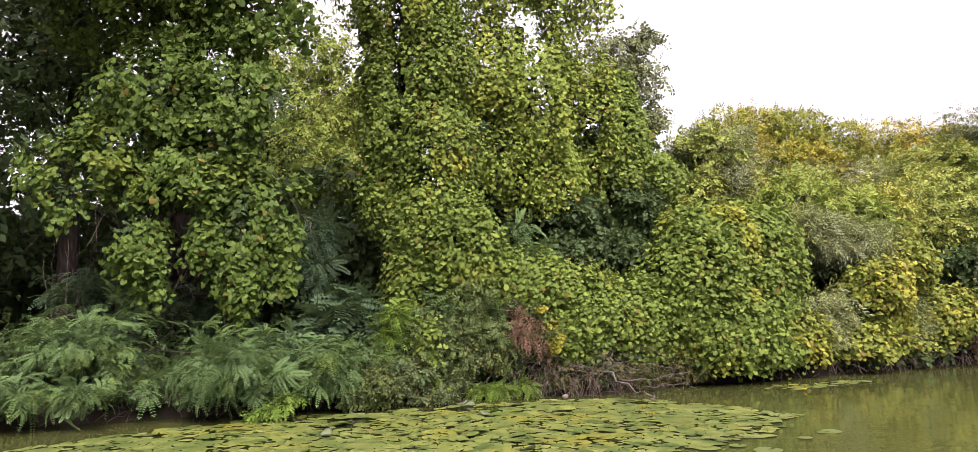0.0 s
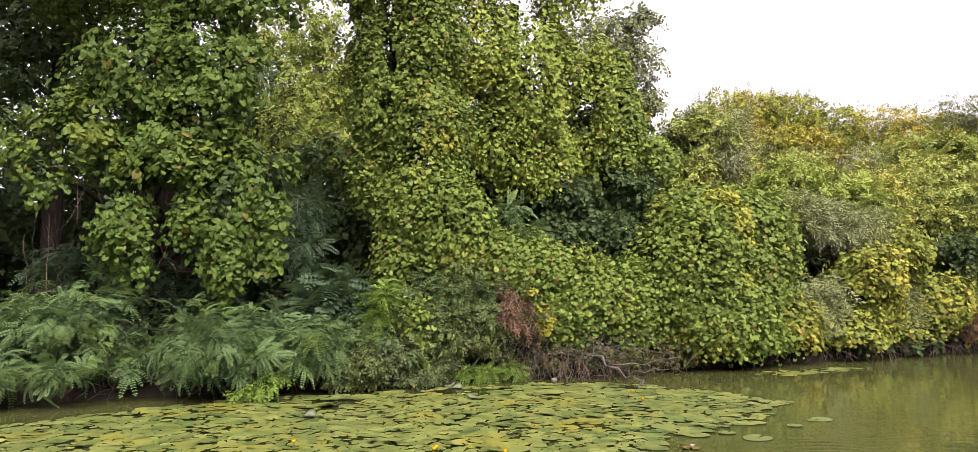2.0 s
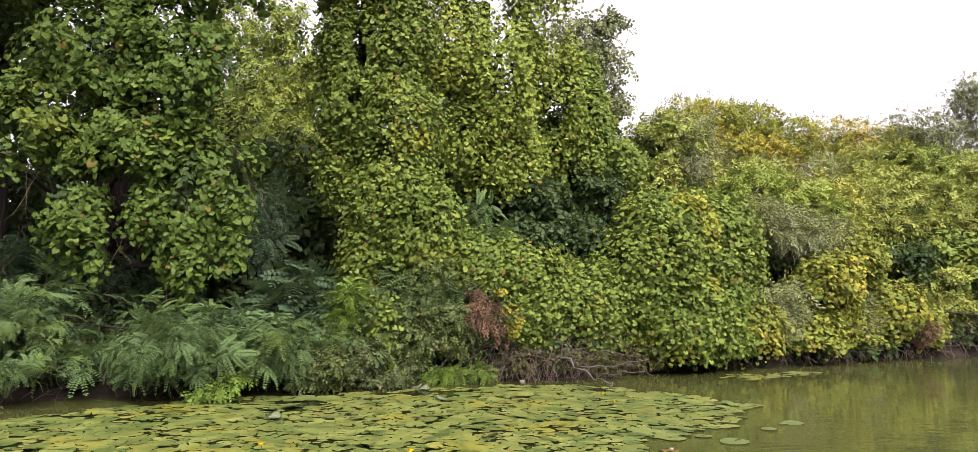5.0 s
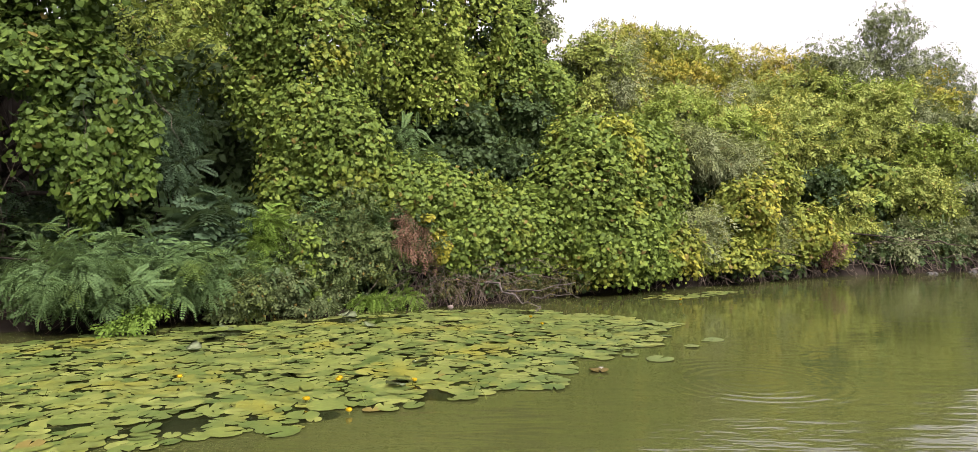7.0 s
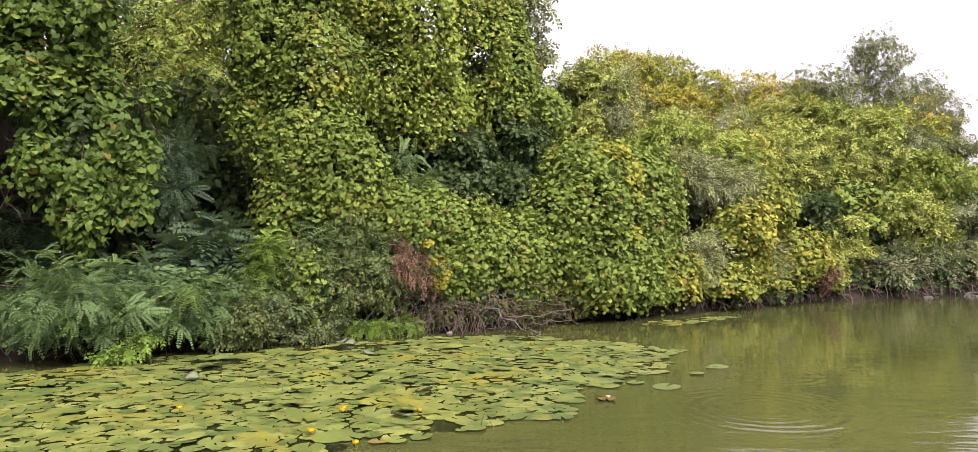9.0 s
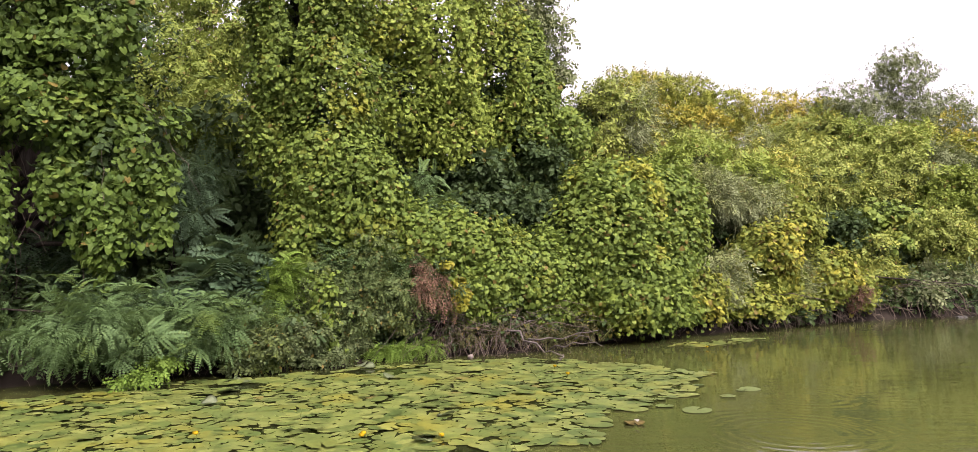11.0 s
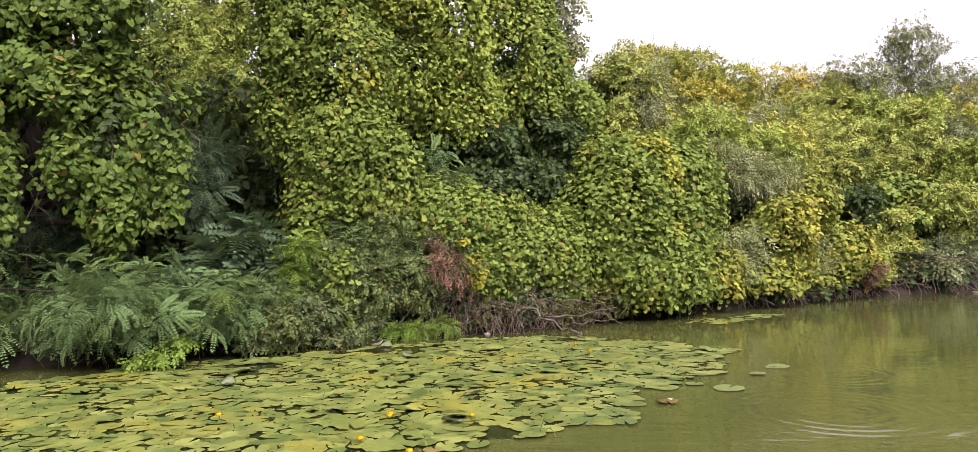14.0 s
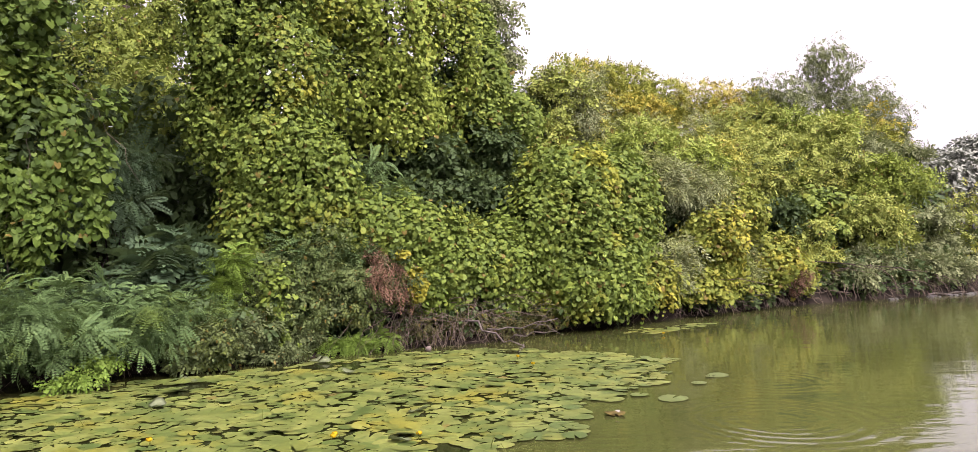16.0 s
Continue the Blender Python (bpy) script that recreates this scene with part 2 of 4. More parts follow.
M_STALK = rough_material("flower_stalk", (0.05, 0.065, 0.015), (0.08, 0.095, 0.025), (0.12, 0.13, 0.045), 20.0, rough=0.5)
M_YELLOW = rough_material("yellow_petal", (0.17, 0.11, 0.004), (0.23, 0.155, 0.005), (0.3, 0.21, 0.009), 30.0, rough=0.45, bump=0.1)
M_BROWNLEAF = rough_material("dead_leaf", (0.032, 0.024, 0.008), (0.058, 0.046, 0.013), (0.085, 0.062, 0.022), 25.0)
M_WHITE = rough_material("white_feather", (0.12, 0.12, 0.115), (0.18, 0.18, 0.175), (0.26, 0.26, 0.255), 25.0)
M_WATER = water_material()


# ---------- mesh tools ----------
def mesh_of(name, verts, tris, material, smooth=False):
    me = bpy.data.meshes.new(name)
    verts, tris = np.asarray(verts, np.float32).reshape(-1, 3), np.asarray(tris, np.int32).reshape(-1, 3)
    me.vertices.add(len(verts))
    me.vertices.foreach_set("co", verts.ravel())
    me.loops.add(3 * len(tris))
    me.loops.foreach_set("vertex_index", tris.ravel())
    me.polygons.add(len(tris))
    me.polygons.foreach_set("loop_start", np.arange(0, 3 * len(tris), 3, dtype=np.int32))
    if smooth:
        me.polygons.foreach_set("use_smooth", np.ones(len(tris), bool))
    me.update(calc_edges=True)
    me.materials.append(material)
    return me


def part(name, me, parent=None, label=""):
    ob = new(name, me)
    ob.parent = parent
    return tagged(ob, label) if label else ob


def thing(name, at, label, category, group=""):
    e = new(name)
    e.location = at
    e.empty_display_size = 0.3
    bpy.context.view_layer.update()
    return tagged(e, label, category, group)


def under(ob, parent):
    """Puts a mesh that is modelled in world places under a thing."""
    ob.parent = parent
    ob.matrix_parent_inverse = Matrix.Translation(parent.location).inverted()
    return ob


WAVES = [(rng.normal(size=3), rng.uniform(0, 6.28)) for _ in range(14)]


def wobble(p, freq):
    """Smooth noise, about -1 to 1."""
    s = 0
    for i, (k, ph) in enumerate(WAVES):
        s = s + np.sin(p @ (k * freq * (0.6 + 0.13 * i)) + ph)
    return s / 3.6


def tubes(paths, sides=5):
    """Tapered tubes. paths: of (points, radius at start, radius at end)."""
    vs, fs, base = [], [], 0
    ang = np.linspace(0, 2 * np.pi, sides, endpoint=False)
    for pts, r0, r1 in paths:
        pts = np.asarray(pts, float)
        k = len(pts)
        tan = np.gradient(pts, axis=0)
        tan /= np.linalg.norm(tan, axis=1)[:, None] + 1e-9
        ref = np.array([0.31, 0.93, 0.2])
        a = np.cross(tan, ref)
        a /= np.linalg.norm(a, axis=1)[:, None] + 1e-9
        b = np.cross(tan, a)
        rad = np.linspace(r0, r1, k)[:, None, None]
        ring = pts[:, None] + rad * (np.cos(ang)[None, :, None] * a[:, None] + np.sin(ang)[None, :, None] * b[:, None])
        vs.append(ring.reshape(-1, 3))
        i, j = np.meshgrid(np.arange(k - 1), np.arange(sides), indexing="ij")
        p0, p1 = base + i * sides + j, base + i * sides + (j + 1) % sides
        p2, p3 = p0 + sides, p1 + sides
        fs += [np.stack([p0, p1, p3], -1).reshape(-1, 3), np.stack([p0, p3, p2], -1).reshape(-1, 3)]
        j = np.arange(1, sides - 1)
        fs.append(np.stack([base + 0 * j, base + j + 1, base + j], -1))
        e = base + (k - 1) * sides
        fs.append(np.stack([e + 0 * j, e + j, e + j + 1], -1))
        base += k * sides
    return np.concatenate(vs), np.concatenate(fs)


def bent(a, b, steps=6, sag=0.0, jag=0.06):
    a, b = np.asarray(a, float), np.asarray(b, float)
    t = np.linspace(0, 1, steps)[:, None]
    p = a + (b - a) * t
    ln = np.linalg.norm(b - a)
    p[1:-1] += rng.normal(scale=jag * ln, size=(steps - 2, 3)) * 0.6
    p[:, 2] -= sag * ln * (4 * t * (1 - t))[:, 0]
    return p


# ---------- leaf shapes: x across, y to the tip, z out of the blade ----------
def vine_leaf(round_edge=False):
    """A rounded vine leaf, notched at the stalk, with drooping margins."""
    rim = [(.25, -.13, -.03), (.49, .14, -.05), (.38, .58, -.06), (.02, .92, -.12), (-.38, .58, -.07), (-.49, .14, -.04), (-.25, -.13, -.03)]
    if not round_edge:
        rim = [(.27, -.13, -.03), (.50, .24, -.05), (.20, .82, -.11), (-.30, .72, -.08), (-.49, .20, -.04), (-.27, -.13, -.03)]
    return np.array([(0, .24, .05)] + rim), np.array([(0, i, i + 1) for i in range(1, len(rim))])


def oval_leaf(w=0.26):
    return np.array([(0, 0, 0), (w, .45, .06), (0, 1, -.05), (-w, .45, .06)]), np.array([(0, 1, 2), (0, 2, 3)])


def joined(pieces):
    vs, fs, n = [], [], 0
    for v, f in pieces:
        vs.append(v)
        fs.append(np.asarray(f) + n)
        n += len(v)
    return np.concatenate(vs), np.concatenate(fs)


def placed(vf, size, at, turn_z=0.0, tilt=0.0, lean=0.0):
    m = np.array(Euler((tilt, lean, turn_z)).to_matrix())
    return (vf[0] * size) @ m.T + np.array(at), vf[1]


def pinnate(pairs=9, wide=0.30, size=0.17, droop=0.28):
    out = [(np.array([(-.006, 0, 0), (.006, 0, 0), (.004, .5, .03), (-.004, .5, .03), (0, 1, -droop * .6)]), np.array([(0, 1, 2), (0, 2, 3), (3, 2, 4)]))]
    for i in range(pairs):
        t = 0.14 + 0.82 * i / (pairs - 1)
        z = 0.10 * math.sin(t * 3.1) - droop * t * t * .6
        s = size * (1.0 - 0.45 * abs(t - 0.45))
        for sd in (-1, 1):
            out.append(placed(oval_leaf(wide), s, (0, t, z), -sd * 1.15, 0, sd * 0.25))
    out.append(placed(oval_leaf(wide), size * .8, (0, .98, -droop * .58)))
    return joined(out)


def spray(count=7, leaf=0.32, wide=0.26, spread=0.9, droop=0.15, seed=1):
    r = random.Random(seed)
    out = []
    for i in range(count):
        t = 0.1 + 0.9 * i / count
        sd = 1 if i % 2 else -1
        out.append(placed(oval_leaf(wide), leaf * r.uniform(.75, 1.15), (0.04 * sd, t, -droop * t * t + r.uniform(-.04, .04)), -sd * r.uniform(.4, 1) * spread, r.uniform(-.5, .3), r.uniform(-.7, .7)))
    return joined(out)


def shoot(fronds=6, length=0.62, pairs=8, seed=1):
    """The leafy end of a branch: fronds spreading from one twig and arching down."""
    r = random.Random(seed)
    out = []
    for i in range(fronds):
        t = 0.05 + 0.55 * i / (fronds - 1)
        side = (i % 2 * 2 - 1) * (1.25 - 1.1 * i / (fronds - 1)) * r.uniform(.75, 1.2)
        out.append(placed(pinnate(pairs, 0.37, 0.18, r.uniform(.25, .6)), length * r.uniform(.75, 1.15), (0, t, .05 * math.sin(3 * t)), -side, r.uniform(-.35, .15), r.uniform(-.25, .25)))
    return joined(out)


SHOOT = [shoot(seed=s) for s in (11, 12, 13)]
VINE_LEAF, ROUND_LEAF, OVAL = vine_leaf(), vine_leaf(True), oval_leaf()
PINNATE_BIG = pinnate(6, 0.30, 0.34, 0.22)
PINNATE_FINE = pinnate(10, 0.28, 0.17, 0.3)
SPRAY = [spray(6, 0.38, 0.28, seed=s) for s in (1, 2)]
WILLOW = [spray(7, 0.36, 0.12, 0.7, 0.35, seed=s) for s in (3, 4)]
BUSHY = [spray(6, 0.5, 0.30, 1.1, 0.1, seed=s) for s in (5, 6)]


# ---------- scattering foliage over lobes ----------
def lobes_points(lobes, count, depth=0.35, lump=0.18, freq=1.6, low=0.12, gaps=0.0, gapfreq=2.0, cut=0.78, front=0.12, tall=1.0):
    """Places and outward directions in the outer shell of a union of ellipsoids; lump: uneven outline, gaps: share left open."""
    L = np.array(lobes, float)
    area = (L[:, 3] * L[:, 5] + L[:, 3] * L[:, 4] + L[:, 4] * L[:, 5])
    ps, ns, got = [], [], 0
    for _ in range(12):
        k = rng.choice(len(L), size=count * 2, p=area / area.sum())
        d = rng.normal(size=(count * 2, 3))
        d /= np.linalg.norm(d, axis=1)[:, None]
        flip = (d[:, 1] > 0.3) & (rng.random(len(d)) > front)     # fewer on the landward side
        d[flip, 1] *= -1
        r = 1 - depth * rng.random(len(d)) ** 1.7
        p = L[k, :3] + d * L[k, 3:] * r[:, None]
        nrm = d / L[k, 3:]
        nrm /= np.linalg.norm(nrm, axis=1)[:, None]
        w = p * np.array([1, 1, tall])
        p = p + nrm * ((wobble(w, freq) + 0.6 * wobble(w + 5.3, freq * 2.4)) * lump * np.minimum(1.2, L[k, 3:].mean(1)))[:, None]
        keep = p[:, 2] > low + 0.05 * rng.random(len(p))
        for q in L:
            inside = (((p - q[:3]) / q[3:]) ** 2).sum(1) < cut ** 2 * (1 - depth) ** 2
            keep &= ~inside
        if gaps:
            keep &= wobble(p * np.array([1, 1, tall]) + 3.1, gapfreq) > -1.2 + 1.2 * gaps * 2 * rng.random(len(p)) ** .3
        ps.append(p[keep])
        ns.append(nrm[keep])
        got += keep.sum()
        if got >= count:
            break
    return np.concatenate(ps)[:count], np.concatenate(ns)[:count]


def clustered(p, nrm, each, radius, strand=0.0):
    """each leaves round every place; strand: they follow a shoot that hangs down so far."""
    q = np.repeat(p, each, 0) + rng.normal(scale=radius, size=(len(p) * each, 3)) * np.array([1, 0.8, 1])
    if strand:
        down = np.tile(np.linspace(0, 1, each), len(p)) * np.repeat(rng.uniform(.4, 1.2, len(p)), each) * strand
        q[:, 2] -= down
        q[:, 0] += down * np.repeat(rng.normal(0, .12, len(p)), each)
    return q, np.repeat(nrm, each, 0)


def frames_of(nrm, out=0.7, up=0.5, wild=0.5, hang=1.0, along=0.0):
    """Turns for leaves: the blade faces out and up, the tip hangs; along: tips point outward."""
    n = nrm * out + np.array([0, 0, up]) + rng.normal(size=nrm.shape) * wild
    n /= np.linalg.norm(n, axis=1)[:, None]
    t = nrm * along + np.array([0, 0, -hang]) + rng.normal(size=nrm.shape) * 0.55
    t -= n * (t * n).sum(1)[:, None]
    t /= np.linalg.norm(t, axis=1)[:, None] + 1e-9
    return np.stack([np.cross(t, n), t, n], 2)                  # columns: across, tip, out


def leaves_mesh(name, shapes, p, turns, size, material):
    vs, fs, base = [], [], 0
    shapes = shapes if isinstance(shapes, list) else [shapes]
    for i, (v, f) in enumerate(shapes):
        s = slice(i, None, len(shapes))
        w = np.einsum("nij,vj->nvi", turns[s], v) * size[s][:, None, None] + p[s][:, None]
        k = len(w)
        vs.append(w.reshape(-1, 3))
        fs.append((f[None] + (np.arange(k) * len(v))[:, None, None] + base).reshape(-1, 3))
        base += k * len(v)
    return mesh_of(name, np.concatenate(vs), np.concatenate(fs), material)


def sizes(n, mean, spread=0.24):
    return mean * np.clip(rng.normal(1, spread, n), 0.45, 1.5)


def single_leaves(parent, shape, p, turns, size, material, count, name="leaf"):
    """The nearest leaves as pieces of their own on one shared mesh; returns which ones were taken."""
    near = np.argsort(p[:, 1] - 0.45 * p[:, 0] + rng.random(len(p)) * 0.3)[:count]
    me = mesh_of(name, shape[0], shape[1], material)
    inv = Matrix.Translation(parent.location).inverted()
    for i in near:
        ob = bpy.data.objects.new(name, me)
        scene.collection.objects.link(ob)
        ob.parent, ob.matrix_parent_inverse = parent, inv
        m = Matrix(turns[i].tolist()).to_4x4()
        s = float(size[i])
        ob.matrix_basis = Matrix.Translation(p[i].tolist()) @ m @ Matrix.Diagonal((s, s, s, 1))
    rest = np.ones(len(p), bool)
    rest[near] = False
    return rest


def stems(lobes, base, r=0.05, trunk_to=None, trunk_r=0.2, twigs=2):
    """A trunk (or none) and limbs that lead into every lobe."""
    paths = []
    L = np.array(lobes, float)
    base = np.array(base, float)
    for q in L:
        c = q[:3]
        if trunk_to is not None:
            t = np.clip((c[2] - 0.6) / max(0.5, trunk_to[2]), 0.15, 0.95) * rng.uniform(.75, .95)
            a = base + (np.array(trunk_to) - base) * t
        else:
            a = base + np.array([rng.normal() * .25, rng.normal() * .15, 0])
        limb = [(bent(a, c, 7, -0.05, .03), r, r * .35)]
        for _ in range(twigs):
            d = rng.normal(size=3)
            d /= np.linalg.norm(d)
            limb.append((bent(c - (c - a) * rng.uniform(0, .3), c + d * q[3:] * .85, 5), r * .4, r * .1))
        paths.append(limb)
    return paths


def plant(name, label, category, lobes, shapes, material, count, size, base=None, trunk_to=None, trunk_r=0.2, stem_r=0.03, each=1, radius=0.1, strand=0.0, clear=None,
          singles=0, core=42, inner=None, bark=None, group="", leafname="foliage", turn=None, **how):
    L = np.array(lobes, float)
    if base is None:
        base = (L[:, 0].mean(), L[:, 1].mean() + 0.2, 0.25)
    root = thing(name, base, label, category, group)
    if trunk_to is not None:
        v, f = tubes([(bent(np.array(base) - (0, 0, .4), trunk_to, 9, 0, 0.015), trunk_r, trunk_r * .45)], 10)
        under(part("trunk", mesh_of("trunk", v, f, bark or M_BARK, True)), root)
    for limb in stems(lobes, base, stem_r, trunk_to, trunk_r):
        v, f = tubes(limb[:1])
        bough = under(part("limb", mesh_of("limb", v, f, bark or M_BARK, True)), root)
        for q in limb[1:]:
            v, f = tubes([q], 4)
            part("twig", mesh_of("twig", v, f, bark or M_BARK, True), bough)
    p, n = lobes_points(lobes, count // each, **how)
    if each > 1:
        p, n = clustered(p, n, each, radius, strand)
    if clear:                                             # a strip where the bark shows: x, bottom, top, half width
        x0, z0, z1, w = clear
        strip = (np.abs(p[:, 0] - x0 + .06 * np.sin(p[:, 2] * 3)) < w * (1 + .5 * np.sin(p[:, 2] * 5.3))) & (p[:, 2] > z0) & (p[:, 2] < z1)
        p, n = p[~strip], n[~strip]
    p[:, 2] = np.maximum(p[:, 2], 0.06)
    turns = frames_of(n, **(turn or {}))
    sz = sizes(len(p), size)
    if singles:
        shp = shapes[0] if isinstance(shapes, list) else shapes
        keep = single_leaves(root, shp, p, turns, sz, material, singles)
        p, turns, sz = p[keep], turns[keep], sz[keep]
    ob = under(part(leafname, leaves_mesh(leafname, shapes, p, turns, sz, material)), root)
    tagged(ob, kind="stuff")
    # Inner leaves added to block light and darken the gaps in the crown
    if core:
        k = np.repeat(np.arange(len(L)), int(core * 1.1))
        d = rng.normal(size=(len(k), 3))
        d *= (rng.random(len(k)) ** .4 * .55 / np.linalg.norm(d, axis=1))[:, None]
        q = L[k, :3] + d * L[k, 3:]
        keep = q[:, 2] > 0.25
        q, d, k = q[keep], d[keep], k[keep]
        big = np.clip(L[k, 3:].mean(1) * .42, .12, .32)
        deep = under(part("inner_foliage", leaves_mesh("inner_foliage", BUSHY, q, frames_of(d, .6, .3, .9, .5, .5), big, inner or M_SHADED_LEAF)), root)
        tagged(deep, "added inner leaves that block light and darken gaps", kind="stuff")
    return root


# ---------- lobes of the plants: place and half sizes ----------
LEFT_VINE = [(-8.0, 10.2, 4.34, 0.97, 0.6, 0.71), (-6.97, 10.8, 5.51, 1.23, 0.9, 1.17), (-5.71, 11.0, 5.35, 1.07, 0.9, 1.39), (-6.27, 10.6, 3.92, 1.13, 0.7, 0.93), (-6.88, 10.2, 3.09, 0.38, 0.32, 1.1), (-5.93, 10.5, 3.06, 0.4, 0.3, 0.61), (-5.39, 10.8, 3.47, 0.77, 0.5, 0.93), (-4.67, 10.9, 2.86, 0.25, 0.25, 0.87), (-5.46, 10.7, 2.59, 0.39, 0.28, 0.86), (-5.3, 10.6, 2.02, 0.2, 0.15, 0.45), (-6.55, 10.2, 2.27, 0.17, 0.15, 0.64), (-8.24, 9.9, 3.64, 0.5, 0.4, 0.6), (-5.68, 11.4, 7.5, 1.89, 1.1, 1.23), (-8.41, 11.4, 7.94, 1.73, 1.2, 1.04)]
LEFT_CROWN = [(-11.64, 14.0, 7.61, 1.56, 1.0, 1.56), (-11.33, 14.0, 9.63, 2.57, 1.4, 1.57), (-7.62, 14.0, 9.75, 2.76, 1.6, 1.52), (-13.61, 13.4, 7.6, 1.81, 1.6, 1.95), (-13.0, 12.6, 4.75, 1.42, 1.4, 1.42)]
INDIGO_A = [(-7.11, 9.2, 0.51, 0.49, 0.4, 0.11), (-7.89, 8.9, 0.56, 0.48, 0.5, 0.18), (-6.55, 9.9, 0.42, 0.36, 0.3, 0.09)]
INDIGO_B = [(-7.49, 10.2, 1.31, 0.79, 0.7, 0.34), (-8.09, 10.0, 1.26, 0.54, 0.6, 0.37), (-6.99, 10.2, 0.94, 0.44, 0.45, 0.26)]
INDIGO_C = [(-5.14, 10.3, 0.94, 0.7, 0.7, 0.41), (-5.61, 10.2, 0.61, 0.33, 0.4, 0.21), (-4.73, 10.7, 1.05, 0.45, 0.5, 0.3), (-4.93, 10.1, 0.5, 0.43, 0.35, 0.13)]
INDIGO_D = [(-4.03, 11.0, 0.72, 0.36, 0.5, 0.34), (-4.27, 10.6, 0.42, 0.35, 0.35, 0.2), (-3.51, 11.6, 0.83, 0.42, 0.35, 0.15)]
INDIGO_E = [(-5.45, 13.6, 3.31, 0.5, 0.5, 0.5), (-5.5, 13.3, 2.5, 0.55, 0.5, 0.5), (-6.1, 13.7, 3.0, 0.55, 0.6, 0.6)]
INDIGO_F = [(-9.21, 11.6, 2.11, 0.68, 0.6, 0.34), (-7.72, 11.8, 1.93, 0.68, 0.6, 0.36), (-6.56, 12.1, 1.64, 0.57, 0.5, 0.3), (-8.64, 12.0, 2.32, 0.7, 0.6, 0.35)]
ASH_BUSH = [(-3.93, 12.0, 1.53, 0.55, 0.5, 0.46), (-4.14, 11.8, 1.22, 0.49, 0.4, 0.33)]
FRESH_FERN = [(-3.19, 12.0, 1.44, 0.35, 0.3, 0.33), (-3.33, 11.9, 1.18, 0.32, 0.3, 0.22)]
GREY_SHRUB = [(-3.32, 11.2, 0.33, 0.61, 0.45, 0.33), (-2.93, 11.8, 0.43, 0.58, 0.45, 0.36), (-2.5, 11.8, 0.13, 0.53, 0.4, 0.25)]
GREY_SHRUB_B = [(-1.87, 12.7, 0.7, 0.43, 0.4, 0.43), (-2.21, 12.4, 0.35, 0.55, 0.4, 0.31), (-2.19, 12.9, 1.09, 0.52, 0.4, 0.46)]
BANK_FERN = [(-1.2, 12.7, 0.2, 0.56, 0.25, 0.2), (-1.62, 12.5, 0.21, 0.44, 0.25, 0.18)]
TRUNK_VINE = [(-3.62, 13.6, 5.34, 0.44, 0.45, 1.33), (-3.88, 13.6, 4.12, 0.34, 0.35, 0.72), (-3.0, 13.7, 6.77, 0.76, 0.6, 1.27), (-3.82, 13.5, 5.88, 0.4, 0.45, 1.26), (-2.82, 13.5, 4.78, 0.74, 0.6, 1.11), (-2.75, 13.3, 3.38, 0.79, 0.6, 0.97), (-3.13, 13.2, 2.37, 0.46, 0.4, 0.78), (-2.07, 13.2, 2.79, 0.65, 0.6, 0.89), (-2.75, 13.0, 1.8, 0.36, 0.35, 0.7), (-2.54, 12.0, 0.83, 0.17, 0.15, 0.7), (-1.9, 13.1, 2.2, 0.4, 0.4, 0.45), (-3.42, 13.7, 8.0, 1.03, 0.7, 0.9)]
CANOPY = [(-0.93, 15.6, 4.32, 0.95, 0.7, 0.54), (-0.41, 16.2, 5.27, 0.85, 0.8, 0.85), (0.12, 16.3, 5.36, 0.72, 0.8, 0.87), (-2.04, 15.0, 6.99, 1.23, 1.1, 1.51), (-0.99, 15.3, 6.56, 1.17, 1.1, 1.73), (-0.15, 16.0, 6.55, 0.79, 1.0, 1.29), (-1.7, 15.0, 5.15, 0.88, 0.8, 0.81), (-0.64, 15.8, 4.95, 0.84, 0.8, 0.84), (-2.24, 15.0, 8.86, 2.08, 1.4, 1.11), (-0.21, 15.5, 8.7, 1.26, 1.2, 1.12), (-2.41, 14.6, 5.93, 0.67, 0.6, 1.07), (0.45, 16.0, 6.2, 0.6, 0.6, 1.2)]
VINE_TOWER = [(0.95, 17.2, 6.14, 0.62, 0.8, 0.68), (0.42, 16.8, 5.01, 0.95, 0.8, 0.8), (1.05, 17.0, 5.4, 0.7, 0.9, 1.1), (0.63, 16.6, 4.42, 0.8, 0.7, 0.73), (1.88, 17.0, 4.62, 0.66, 0.8, 0.74), (0.85, 17.3, 6.7, 0.5, 0.6, 0.7)]
GREY_TOP = [(1.15, 18.5, 7.52, 0.62, 0.9, 0.73), (1.54, 18.8, 8.59, 0.5, 0.6, 0.37), (0.69, 18.5, 7.9, 0.66, 0.8, 0.98), (1.5, 18.4, 6.2, 0.6, 0.6, 0.9)]
SHADED_BUSH = [(-0.38, 16.0, 3.54, 1.2, 0.9, 0.64), (0.9, 15.8, 2.6, 0.82, 0.8, 0.82), (-0.13, 15.8, 2.66, 1.25, 0.8, 0.69), (1.22, 16.4, 3.48, 0.71, 0.8, 0.85)]
SUMAC = [(-1.35, 14.4, 3.16, 0.54, 0.4, 0.41), (-1.69, 14.0, 2.51, 0.63, 0.4, 0.44), (-1.14, 14.1, 2.55, 0.56, 0.4, 0.31), (-2.25, 12.9, 1.55, 0.5, 0.35, 0.55), (-1.6, 13.0, 1.5, 0.4, 0.3, 0.4)]
